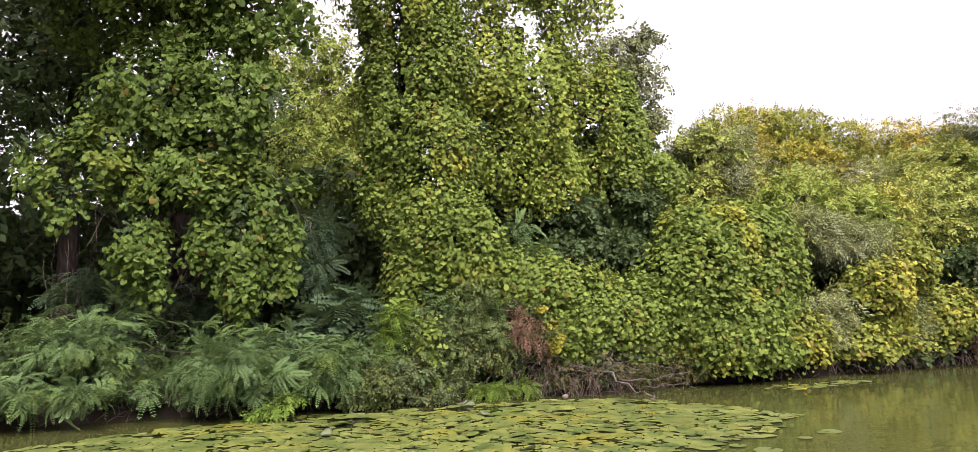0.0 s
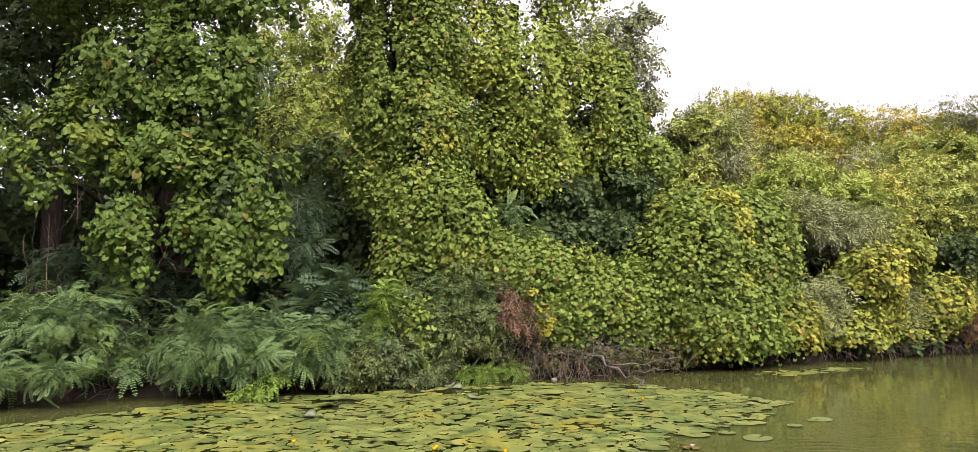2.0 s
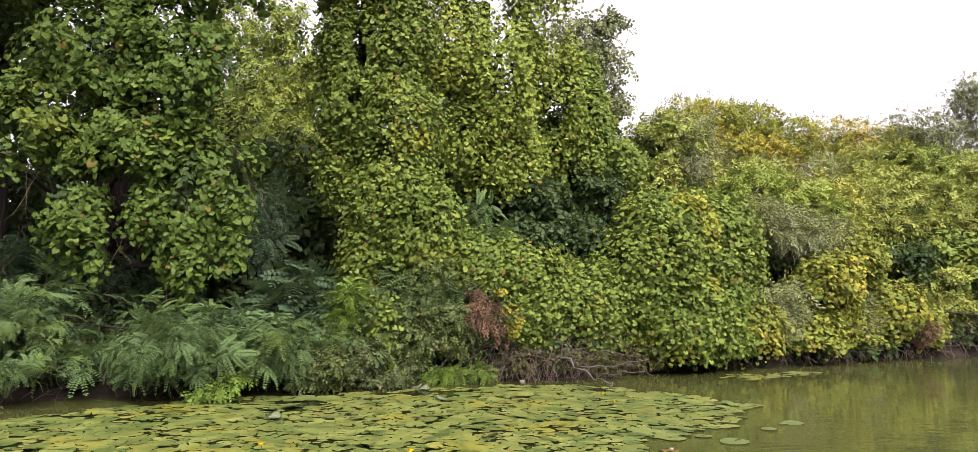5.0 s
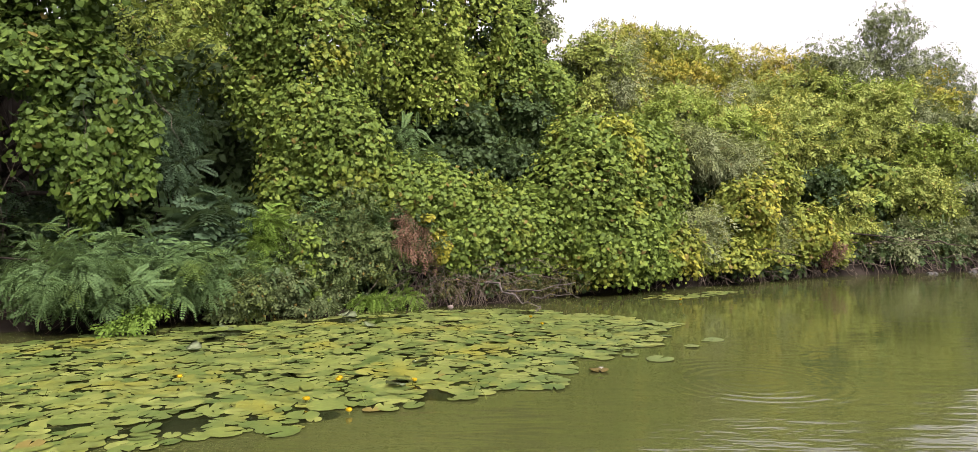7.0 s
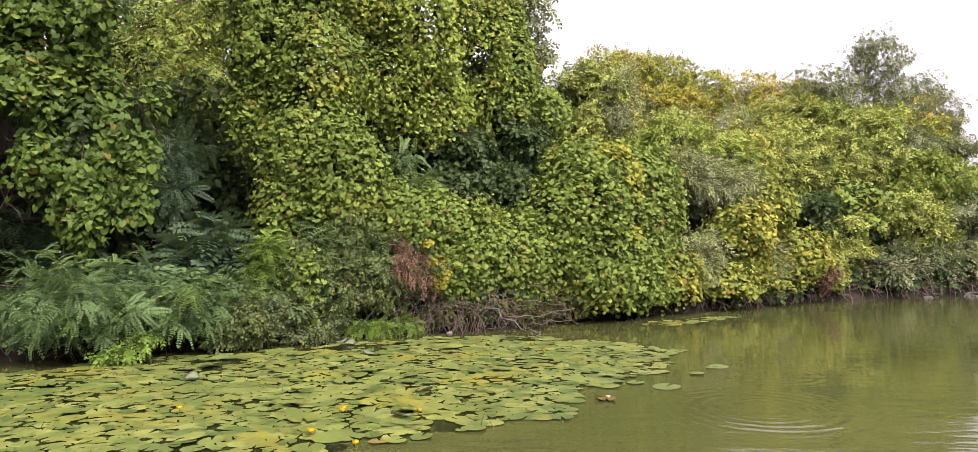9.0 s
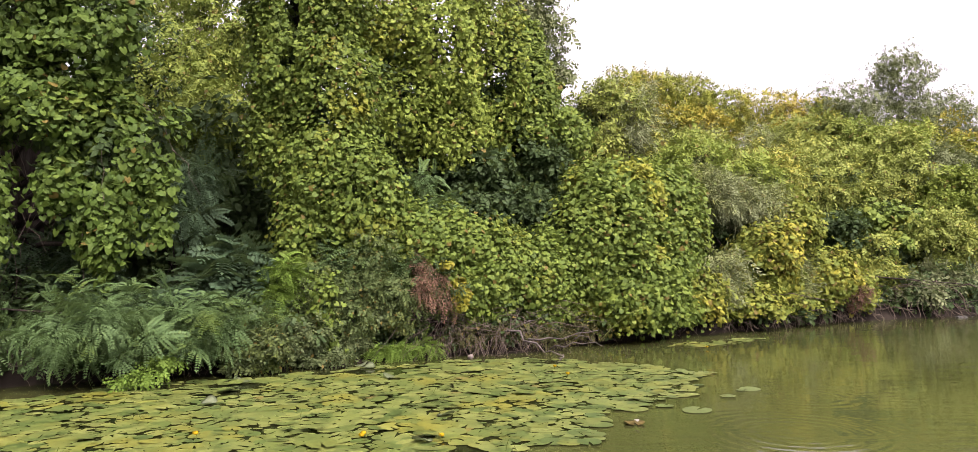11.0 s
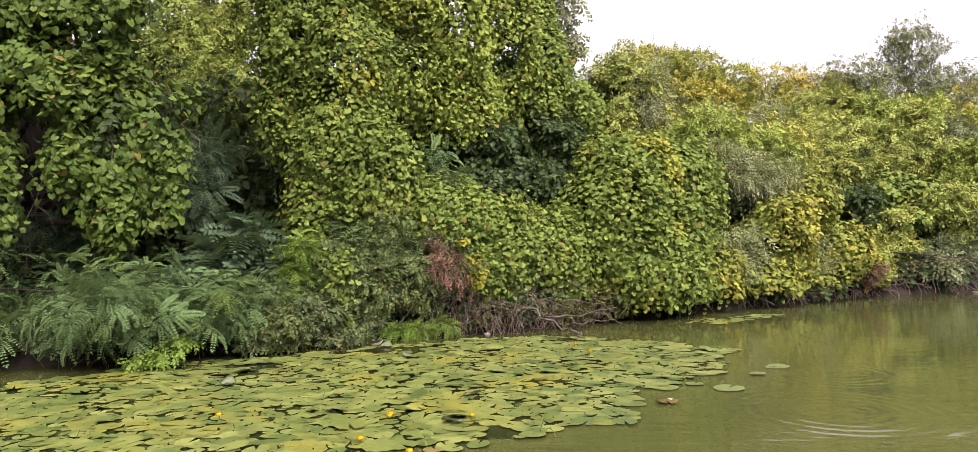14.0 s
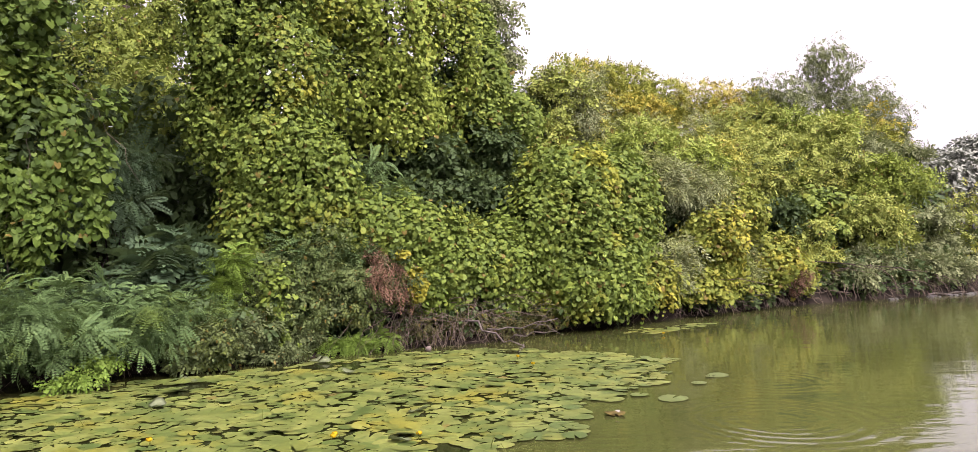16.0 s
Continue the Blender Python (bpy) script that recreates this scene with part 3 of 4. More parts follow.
VINE_MOUND = [(-0.64, 13.9, 1.96, 0.86, 0.75, 0.55), (-1.33, 13.6, 2.11, 0.6, 0.5, 0.42), (0.12, 13.9, 1.37, 0.79, 0.7, 0.54), (0.9, 14.3, 1.27, 0.86, 0.8, 0.68), (-0.35, 13.5, 1.1, 0.5, 0.45, 0.42), (0.2, 13.8, 1.0, 0.6, 0.45, 0.4)]
VINE_BUSH = [(2.56, 15.4, 3.01, 0.99, 0.9, 0.59), (2.19, 15.0, 1.84, 1.02, 0.95, 1.02), (2.75, 14.9, 1.05, 1.01, 0.9, 0.94), (3.62, 15.8, 1.92, 0.86, 0.9, 1.13), (1.95, 14.8, 1.1, 0.5, 0.5, 0.4), (3.52, 15.4, 0.49, 0.64, 0.6, 0.51), (3.39, 16.0, 2.75, 0.95, 0.9, 0.81)]
SILVER_BUSH = [(5.0, 17.6, 3.15, 0.8, 0.9, 0.55), (6.3, 18.2, 2.8, 0.62, 0.8, 0.5), (4.88, 16.5, 1.19, 0.57, 0.5, 0.68)]
SILVER_BUSH_B = [(7.17, 18.0, 0.99, 0.5, 0.5, 0.62), (3.65, 20.0, 5.38, 0.65, 1.0, 0.77)]
YELLOW_VINE = [(6.3, 17.5, 1.54, 0.79, 0.75, 0.86), (7.01, 18.0, 2.33, 0.66, 0.6, 0.66), (5.64, 16.9, 0.46, 0.83, 0.6, 0.49), (7.98, 18.3, 1.17, 0.81, 0.65, 0.62), (7.04, 17.6, 0.29, 0.79, 0.55, 0.43), (8.95, 18.9, 0.67, 0.53, 0.5, 0.53), (4.34, 16.0, 0.69, 0.53, 0.5, 0.66)]
SHORE_SHRUB = [(10.41, 21.0, 2.47, 1.44, 1.0, 0.99), (12.26, 21.5, 1.9, 1.48, 1.0, 1.02), (14.95, 22.5, 1.47, 1.56, 1.2, 1.17), (17.76, 24.0, 2.05, 1.68, 1.5, 1.57), (15.75, 22.0, 0.58, 1.14, 0.7, 0.53), (12.22, 20.9, 0.8, 1.44, 0.6, 0.5), (9.85, 20.0, 1.4, 0.85, 0.6, 0.85), (10.7, 19.75, 0.75, 0.9, 0.4, 0.42), (14.0, 20.7, 0.75, 1.1, 0.4, 0.45)]
MID_HEDGE = [(2.76, 20.0, 5.47, 0.84, 1.2, 0.92), (4.16, 22.0, 5.49, 1.02, 1.1, 0.93), (5.64, 22.0, 4.62, 1.31, 1.1, 0.75), (7.63, 24.0, 5.08, 1.54, 1.3, 0.82), (9.71, 24.0, 4.53, 1.86, 1.5, 1.03), (13.09, 26.0, 4.74, 1.8, 1.8, 1.13)]
MID_HEDGE_B = [(13.64, 27.0, 5.57, 1.41, 1.5, 1.17), (15.78, 27.0, 4.58, 1.65, 1.8, 1.18), (15.43, 25.0, 3.46, 1.74, 1.6, 0.98), (11.44, 28.0, 6.26, 1.7, 1.6, 0.85), (6.51, 26.0, 6.21, 1.33, 1.4, 0.89), (17.0, 28.5, 5.4, 1.3, 1.4, 1.5)]
TREE_LINE = [(6.71, 32.0, 8.6, 1.38, 1.8, 1.1), (8.35, 33.0, 8.38, 1.28, 1.8, 1.28), (9.93, 33.5, 8.02, 1.45, 2.0, 1.3), (12.17, 34.0, 7.88, 1.63, 2.0, 1.27), (13.84, 33.0, 7.28, 1.72, 2.0, 1.29), (5.23, 30.0, 8.03, 1.16, 1.5, 1.16)]
TALL_WILLOW = [(18.23, 34.0, 9.94, 1.26, 1.8, 1.5), (15.21, 33.0, 8.26, 1.88, 2.0, 1.1), (20.45, 34.5, 7.9, 1.83, 2.0, 1.37), (22.12, 35.0, 6.41, 1.08, 1.6, 1.55), (18.39, 34.5, 7.62, 2.43, 2.2, 1.82)]
BEHIND_TREE = [(-7.1, 19.0, 5.53, 1.19, 1.0, 1.19), (-9.44, 24.0, 8.35, 1.52, 1.2, 1.52), (-9.28, 23.0, 10.64, 0.98, 1.4, 1.85), (-8.74, 20.5, 7.53, 1.16, 1.2, 1.16), (-7.1, 18.5, 5.31, 1.04, 1.0, 0.78), (-11.95, 25.0, 10.87, 1.19, 1.8, 1.67), (-7.91, 22.0, 8.04, 0.82, 1.2, 1.64), (-9.08, 19.5, 5.81, 1.11, 1.0, 1.11)]
UNDERSTOREY = [(-9.74, 20.0, 6.24, 1.52, 1.0, 1.52), (-2.31, 19.5, 6.55, 1.41, 1.0, 1.41), (-2.73, 20.0, 5.22, 1.16, 1.0, 0.99), (-12.6, 22.0, 7.59, 3.38, 1.2, 3.17), (-7.94, 25.0, 7.64, 2.77, 1.2, 3.47), (-16.55, 20.0, 8.28, 3.4, 1.2, 3.2), (-12.35, 16.0, 4.0, 2.36, 1.0, 1.73), (-8.41, 16.5, 3.49, 2.34, 1.0, 1.72), (-5.34, 17.5, 3.71, 2.09, 1.0, 2.09), (-2.15, 18.0, 4.05, 2.09, 1.0, 1.77), (-14.68, 14.0, 3.66, 2.14, 1.2, 2.0), (1.06, 19.5, 4.54, 1.87, 1.2, 1.53)]
RED_PATCH = [(-0.96, 12.75, 1.29, 0.39, 0.25, 0.46), (-0.68, 12.75, 1.02, 0.28, 0.2, 0.3), (-1.14, 12.8, 1.62, 0.22, 0.2, 0.2)]
RED_PATCH_B = [(8.89, 18.5, 0.95, 0.28, 0.25, 0.44), (8.74, 18.4, 0.56, 0.22, 0.2, 0.25)]
FAR_TREES = [(101.81, 145.0, 15.2, 2.88, 7.0, 2.88), (108.95, 150.0, 17.01, 2.99, 8.0, 4.07), (114.0, 150.0, 18.54, 3.54, 8.0, 5.17), (125.14, 155.0, 18.3, 4.23, 8.0, 5.64), (133.96, 155.0, 17.13, 5.09, 8.0, 5.66), (149.07, 160.0, 17.46, 5.86, 8.0, 5.86)]
MID_FILL = [(9.29, 22.0, 3.54, 1.48, 1.2, 0.92), (7.04, 20.5, 3.62, 1.21, 1.0, 1.04), (5.73, 19.0, 2.37, 0.96, 0.9, 0.96), (12.23, 24.0, 3.87, 1.6, 1.2, 1.2), (3.06, 19.5, 5.48, 1.01, 1.0, 0.84), (4.83, 19.0, 3.87, 0.88, 0.9, 0.64), (6.77, 19.5, 3.64, 0.89, 0.9, 0.61), (9.31, 19.8, 2.33, 0.43, 0.5, 0.49), (2.77, 19.0, 4.3, 0.6, 0.8, 0.76)]
GOLD_SPOT = [(-0.42, 12.6, 1.1, 0.26, 0.2, 0.34), (-0.66, 12.6, 1.56, 0.17, 0.14, 0.13)]
GOLD_TOP = [(2.64, 15.0, 3.32, 0.58, 0.45, 0.25), (3.18, 15.0, 2.79, 0.3, 0.35, 0.38)]
SCRUB = [(-1.91, 12.9, 1.6, 0.37, 0.34, 0.48), (-2.22, 12.5, 0.89, 0.38, 0.34, 0.4), (-1.45, 12.8, 0.95, 0.27, 0.3, 0.48), (-2.88, 12.4, 0.92, 0.34, 0.35, 0.45)]
BANK_HERB = [(-4.37, 9.9, 0.2, 0.33, 0.25, 0.11), (-4.23, 10.2, 0.34, 0.25, 0.25, 0.11), (-4.57, 9.8, 0.12, 0.15, 0.15, 0.07)]
COVER = [(-9.0, 9.2, 0.55, 1.1, 0.6, 0.5), (-7.2, 10.2, 0.55, 1.1, 0.6, 0.5), (-5.4, 11.0, 0.55, 1.1, 0.6, 0.5), (-3.6, 11.8, 0.55, 1.1, 0.6, 0.5), (-1.8, 13.0, 0.55, 1.1, 0.6, 0.5), (0.0, 13.7, 0.55, 1.1, 0.6, 0.5), (1.8, 15.0, 0.55, 1.1, 0.6, 0.5), (3.6, 16.1, 0.55, 1.1, 0.6, 0.5), (5.4, 17.1, 0.55, 1.1, 0.6, 0.5), (7.2, 18.3, 0.55, 1.1, 0.6, 0.5), (9.0, 19.3, 0.55, 1.1, 0.6, 0.5), (10.8, 20.0, 0.55, 1.1, 0.6, 0.5), (12.6, 20.6, 0.55, 1.1, 0.6, 0.5), (14.4, 21.3, 0.55, 1.1, 0.6, 0.5), (-9.0, 10.5, 0.9, 1.3, 0.8, 0.9), (-7.0, 11.6, 0.9, 1.3, 0.8, 0.9), (-5.0, 12.5, 0.9, 1.3, 0.8, 0.9)]
OVERHEAD = [(-10.5, 9.6, 9.2, 2.0, 1.8, 0.9), (-7.6, 9.8, 9.3, 2.0, 1.8, 0.9), (-5.2, 10.8, 9.8, 2.0, 1.8, 0.9), (-9.0, 12.5, 10.8, 2.5, 2.0, 1.3)]

# ---------- water, land ----------
BANK = [(-140, -70), (-60, -24), (-25, 0.8), (-12, 7.2), (-8, 9.2), (-6.3, 10.15), (-5, 10.65), (-3.2, 11.4), (-1.5, 12.5), (-0.5, 12.8), (0.6, 13.1), (1.8, 14.5), (3.1, 15.35), (4.5, 16.05), (6.3, 17.25), (8.2, 18.4), (10.2, 19.25), (12.1, 19.8), (15.3, 20.9), (22, 23.5), (40, 31), (80, 46), (200, 80)]


def bank_at(x):
    xs, ys = zip(*BANK)
    return np.interp(x, xs, ys)


def build_water():
    bm = bmesh.new()
    bmesh.ops.create_grid(bm, x_segments=8, y_segments=8, size=1500)
    me = bpy.data.meshes.new("water")
    bm.to_mesh(me)
    bm.free()
    me.materials.append(M_WATER)
    tagged(new("water", me), "murky olive-green still river water with small ripples", "water", kind="structure")


def build_ground():
    """One sheet: river bed in front, steep soil bank, then land that reaches the horizon."""
    xs = np.concatenate([np.linspace(-1500, -60, 8), np.linspace(-40, -14, 10), np.arange(-12, 24, 0.35), np.linspace(26, 60, 12), np.linspace(90, 1500, 8)])
    off = np.concatenate([np.array([-1600, -200, -40, -8, -2, -0.6, -0.25]), np.arange(-0.1, 1.6, 0.2), np.array([2, 3, 5, 8, 14, 30, 90, 400, 1600])])
    X, O = np.meshgrid(xs, off, indexing="ij")
    Y = bank_at(X) + O
    h = np.interp(O, [-1600, -8, -2, -0.25, 0.05, 0.2, 0.5, 1.5, 5, 30, 1600], [-2.5, -2.0, -1.2, -0.5, -0.12, 0.2, 0.34, 0.5, 0.8, 1.2, 2.0])
    P = np.stack([X, Y, 0 * X], -1).reshape(-1, 3)
    h = h.ravel() + wobble(P, 1.6) * 0.06 * (np.abs(O.ravel()) < 10)
    P[:, 2] = h
    P[:, 1] += wobble(P + 9, 2.2) * 0.10 * (np.abs(O.ravel()) < 3)
    a, b = len(xs), len(off)
    i, j = np.meshgrid(np.arange(a - 1), np.arange(b - 1), indexing="ij")
    q = (i * b + j).ravel()
    tris = np.concatenate([np.stack([q, q + b, q + b + 1], 1), np.stack([q, q + b + 1, q + 1], 1)])
    tagged(new("ground", mesh_of("ground", P, tris, M_SOIL, True)), "soil of the overgrown river bank, darkened for shade", "ground", kind="structure")


build_water()
build_ground()

# ---------- vine-hung trees ----------
VT = dict(out=0.9, up=0.5, wild=0.55, hang=1.0)
CT = dict(out=0.6, up=0.5, wild=0.6, hang=0.7, along=0.5)
DT = dict(out=0.5, up=0.35, wild=0.5, hang=1.2, along=0.25)
FT = dict(out=0.45, up=0.85, wild=0.5, hang=0.22, along=0.75)

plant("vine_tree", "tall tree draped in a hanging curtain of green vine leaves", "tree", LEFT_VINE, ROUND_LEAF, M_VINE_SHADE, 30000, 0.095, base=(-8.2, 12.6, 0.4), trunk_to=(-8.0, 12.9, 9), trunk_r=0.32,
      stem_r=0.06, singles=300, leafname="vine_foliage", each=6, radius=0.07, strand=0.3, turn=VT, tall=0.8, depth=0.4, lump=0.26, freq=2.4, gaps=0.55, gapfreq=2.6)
# This crown's shade comes from its darkened leaf colour
plant("shaded_tree", "broadleaf tree on the bank, dense crown darkened for shade", "tree", LEFT_CROWN, SPRAY, M_SHADED_LEAF, 2800, 0.5, base=(-12, 14.2, 0.5), trunk_to=(-11.6, 14.2, 9), trunk_r=0.28, stem_r=0.07, turn=CT, depth=0.6, lump=0.3)
plant("vine_trunk_tree", "leaning tree trunk wrapped in bright green climbing vine", "tree", TRUNK_VINE, ROUND_LEAF, M_VINE, 42000, 0.079, base=(-3.85, 14.2, 0.45), trunk_to=(-3.6, 14.3, 8), trunk_r=0.30,
      stem_r=0.05, singles=300, leafname="vine_foliage", each=4, radius=0.1, strand=0.25, clear=(-3.42, 5.1, 7.8, .11), turn=VT, tall=0.4, depth=0.3, lump=0.15, freq=2.6, gaps=0.2, gapfreq=3.4)
plant("drooping_tree", "tree hung with long yellow-green strands of climbing vine", "tree", CANOPY, VINE_LEAF, M_CANOPY, 33000, 0.08, base=(-1.2, 15.8, 0.5), trunk_to=(-1.3, 15.6, 8), trunk_r=0.26, stem_r=0.06, leafname="vine_foliage", each=8, radius=0.07, strand=0.5, turn=VT, tall=0.4, depth=0.45, lump=0.3, gaps=0.2)
plant("vine_tower", "small tree completely covered by dark green vine", "tree", VINE_TOWER, VINE_LEAF, M_VINE, 19000, 0.09, base=(1.2, 17.8, 0.5), trunk_to=(1.0, 17.5, 5.6), trunk_r=0.15, leafname="vine_foliage", each=5, radius=0.075, strand=0.35, turn=VT, tall=0.4, depth=0.45, lump=0.24, gaps=0.25, gapfreq=3)
plant("grey_poplar", "thin grey-leaved treetop with airy twigs", "tree", GREY_TOP, SPRAY, M_GREYLEAF, 1300, 0.28, base=(1.0, 19.0, 0.5), trunk_to=(1.0, 18.8, 7.5), trunk_r=0.14, turn=CT, depth=0.9, lump=0.4)
plant("forest_tree", "sunlit yellow-green tree standing behind the bank", "tree", BEHIND_TREE, SPRAY, M_FOREST, 5000, 0.34, base=(-9, 22, 0.7), trunk_to=(-9, 22, 9), trunk_r=0.25, turn=CT, depth=0.6, lump=0.35, gaps=0.2)
# Tree shade is painted into these leaves
plant("understorey", "dense undergrowth with the trees' shade in its leaf colour", "undergrowth", UNDERSTOREY, BUSHY, M_SHADED_LEAF, 6500, 0.4, turn=CT, depth=0.6, lump=0.3, core=70)

# Back row added to block light from behind, its leaves darkened for shade
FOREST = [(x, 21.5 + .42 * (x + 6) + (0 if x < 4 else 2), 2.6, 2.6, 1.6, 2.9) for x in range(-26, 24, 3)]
plant("light_block_undergrowth", "darkened undergrowth added behind the bank to block light", "undergrowth", FOREST, BUSHY, M_SHADED_LEAF, 3800, 0.95, turn=CT, depth=0.6, lump=0.3, core=110)

# Second row, added to close the gaps; shade is in its leaf colour
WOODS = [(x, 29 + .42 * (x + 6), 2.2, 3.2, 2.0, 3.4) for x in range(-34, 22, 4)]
plant("deep_woods", "dense woodland behind the bank trees, leaves darkened for shade", "woodland", WOODS, BUSHY, M_SHADED_LEAF, 2800, 1.7, turn=CT, depth=0.6, lump=0.3, core=120)

# ---------- shrubs on the bank ----------
IND = "false indigo bush with blue-green feathery leaves overhanging water"
ST = dict(out=0.5, up=0.75, wild=0.45, hang=0.4, along=0.85)
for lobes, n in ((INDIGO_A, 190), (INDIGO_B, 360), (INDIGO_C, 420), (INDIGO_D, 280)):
    plant("indigo_bush", IND, "bush", lobes, SHOOT, M_INDIGO, int(n * .8), 0.33, group="false indigo bushes", turn=ST, low=0.46, depth=0.45, lump=0.4, freq=3.4, stem_r=0.02, core=60, inner=M_INDIGO_SHADED)
# Bushes under the trees: their shade is painted into the leaves
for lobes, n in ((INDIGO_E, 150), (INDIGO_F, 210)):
    plant("indigo_bush", "false indigo bush with shade put into its leaf colour", "bush", lobes, SHOOT, M_INDIGO_SHADED, n, 0.42, group="false indigo bushes", turn=ST, low=0.24, depth=0.5, lump=0.4, freq=2.6, stem_r=0.02)
plant("bank_herb", "fresh yellow-green herb leaning over the lily pads", "herb", BANK_HERB, SPRAY, M_FRESH, 330, 0.13, turn=CT, depth=0.9, lump=0.3, stem_r=0.008, low=0.12, core=0)
plant("ash_bush", "young ash bush with broad dark bluish leaflets", "bush", ASH_BUSH, PINNATE_BIG, M_INDIGO_SHADED, 260, 0.36, turn=FT, depth=0.7, lump=0.2, stem_r=0.015)
plant("young_locust", "young locust sapling with fresh light green fronds", "sapling", FRESH_FERN, PINNATE_FINE, M_FRESH, 340, 0.27, turn=FT, depth=0.7, lump=0.2, stem_r=0.012)
plant("sumac", "sapling with long feathery mid-green leaves in the undergrowth", "sapling", SUMAC, PINNATE_FINE, M_INDIGO, 700, 0.33, turn=FT, depth=0.7, lump=0.25, stem_r=0.02)
GS = "low grey-green shrub with tiny leaves on the bank edge"
plant("low_shrub", GS, "shrub", GREY_SHRUB, SPRAY, M_GREYSHRUB, 2600, 0.15, group="low shrubs", turn=CT, depth=0.7, lump=0.3, stem_r=0.012)
plant("low_shrub", GS, "shrub", GREY_SHRUB_B, SPRAY, M_GREYSHRUB, 2600, 0.15, group="low shrubs", turn=CT, depth=0.7, lump=0.3, stem_r=0.012)
plant("scrub_bush", "dense dull green scrub bush beside the vine", "bush", SCRUB, SPRAY, M_SCRUB, 2300, 0.15, turn=CT, depth=0.6, lump=0.45, freq=2.8, stem_r=0.012)
DRY = [(-.5, 13.05, .3, .55, .3, .26), (.3, 13.25, .34, .6, .3, .3), (1.1, 13.6, .32, .55, .3, .28), (1.7, 14.3, .3, .5, .3, .26)]
plant("dry_scrub", "half-dry brown-green scrub over the bank roots", "shrub", DRY, SPRAY, M_DRYSCRUB, 1500, 0.11, turn=CT, depth=0.9, lump=0.4, stem_r=0.008, low=0.1)
plant("bank_fern", "bright green ferny herbs at the water's edge", "fern", BANK_FERN, PINNATE_FINE, M_FRESH, 300, 0.26, turn=FT, depth=0.8, lump=0.2, stem_r=0.008)
# The hollow behind the mounds: shade put into the bush's leaf colour
plant("shaded_bush", "bush behind the vine mounds, shade in its leaf colour", "bush", SHADED_BUSH, BUSHY, M_SHADED_LEAF, 4300, 0.22, turn=CT, depth=0.5, lump=0.25)
plant("vine_mound", "low mound of yellow-green vine spilling down to the water", "vine", VINE_MOUND, VINE_LEAF, M_VINE, 34000, 0.08, low=0.45, leafname="vine_foliage", each=3, radius=0.12, singles=300, core=70, turn=VT, tall=0.4, depth=0.3, lump=0.2, freq=2.6, gaps=0.34, gapfreq=3.2)
plant("vine_bush", "tall round bush smothered in broad vine leaves", "vine", VINE_BUSH, VINE_LEAF, M_VINE, 39000, 0.086, low=0.38, leafname="vine_foliage", each=3, radius=0.12, singles=300, core=70, turn=VT, tall=0.4, depth=0.3, lump=0.2, freq=2.6, gaps=0.34, gapfreq=3.2)
plant("yellow_vine_bush", "bush covered by vine turning yellow and orange", "vine", YELLOW_VINE, VINE_LEAF, M_VINE_GOLD, 19000, 0.094, low=0.42, leafname="vine_foliage", each=3, radius=0.12, singles=200, turn=VT, tall=0.4, depth=0.3, lump=0.2, freq=2.6, gaps=0.34, gapfreq=3.2)
SIL = "silver-grey willow bush with fine narrow leaves"
for lobes, n, leaf in ((SILVER_BUSH[:2], 2800, 0.26), (SILVER_BUSH[2:], 1000, 0.25), (SILVER_BUSH_B[:1], 1100, 0.25), (SILVER_BUSH_B[1:], 1700, 0.3)):
    plant("willow_bush", SIL, "bush", lobes, WILLOW, M_SILVER, n, leaf, group="silver willow bushes", core=50, inner=M_SCRUB, turn=CT, depth=0.5, lump=0.4, freq=2.8)
UT = dict(out=0.5, up=0.5, wild=0.6, hang=-0.15, along=0.9)


def bushes(lobes, kinds, per, size, name, group):
    """One bush a lobe, each of its own kind, with side shoots so that no outline is round."""
    # d: a bush whose leaf colour holds the shade of a hollow
    looks = {"g": (M_HEDGE, SPRAY, "green leafy bush"), "s": (M_SILVER, WILLOW, "silver-grey willow bush"), "y": (M_GOLDTOP, SPRAY, "yellow-green bush"), "d": (M_SHADED_LEAF, BUSHY, "bush darkened for shade"),
             "c": (M_CANOPY, SPRAY, "bright yellow-green bush"), "v": (M_VINE, VINE_LEAF, "bush overgrown with drooping vine"), "w": (M_GREYLEAF, SPRAY, "grey-green bush")}
    for (x, y, z, a, b, c), k in zip(lobes, kinds):
        mat, shp, what = looks[k]
        own = [(x, y, z, a * .85, b * .9, c * .85)]
        for _ in range(5):
            q = rng.uniform(0, 6.28)
            own.append((x + .65 * a * math.cos(q), y + rng.uniform(-.6, .3) * b, z + .55 * c * math.sin(q), a * rng.uniform(.3, .5), b * .5, c * rng.uniform(.3, .55)))
        n = int(per * min(1.6, a * c) * (3.6 if k == "v" else 1))
        # Darker inner leaves here put depth shade between the shoots
        plant(name, what + " in the thicket behind the bank", "bush", own, shp, mat, n, .15 if k == "v" else size * (.9 if k == "s" else 1), base=(x, y + .3, .6), group=group, core=20 if k == "s" else 40, inner=None if k == "v" else M_SCRUB, turn=VT if k == "v" else UT, depth=0.45, lump=0.32, freq=2.4, gaps=0.3, gapfreq=2.6)


bushes(SHORE_SHRUB, "vgwgwwgww", 1150, 0.25, "shore_bush", "bushes on the farther bank")
bushes(MID_HEDGE, "ssgsgg", 1150, 0.265, "thicket_bush", "thicket bushes")
bushes(MID_FILL, "ggdggccdg", 950, 0.255, "thicket_bush", "thicket bushes")
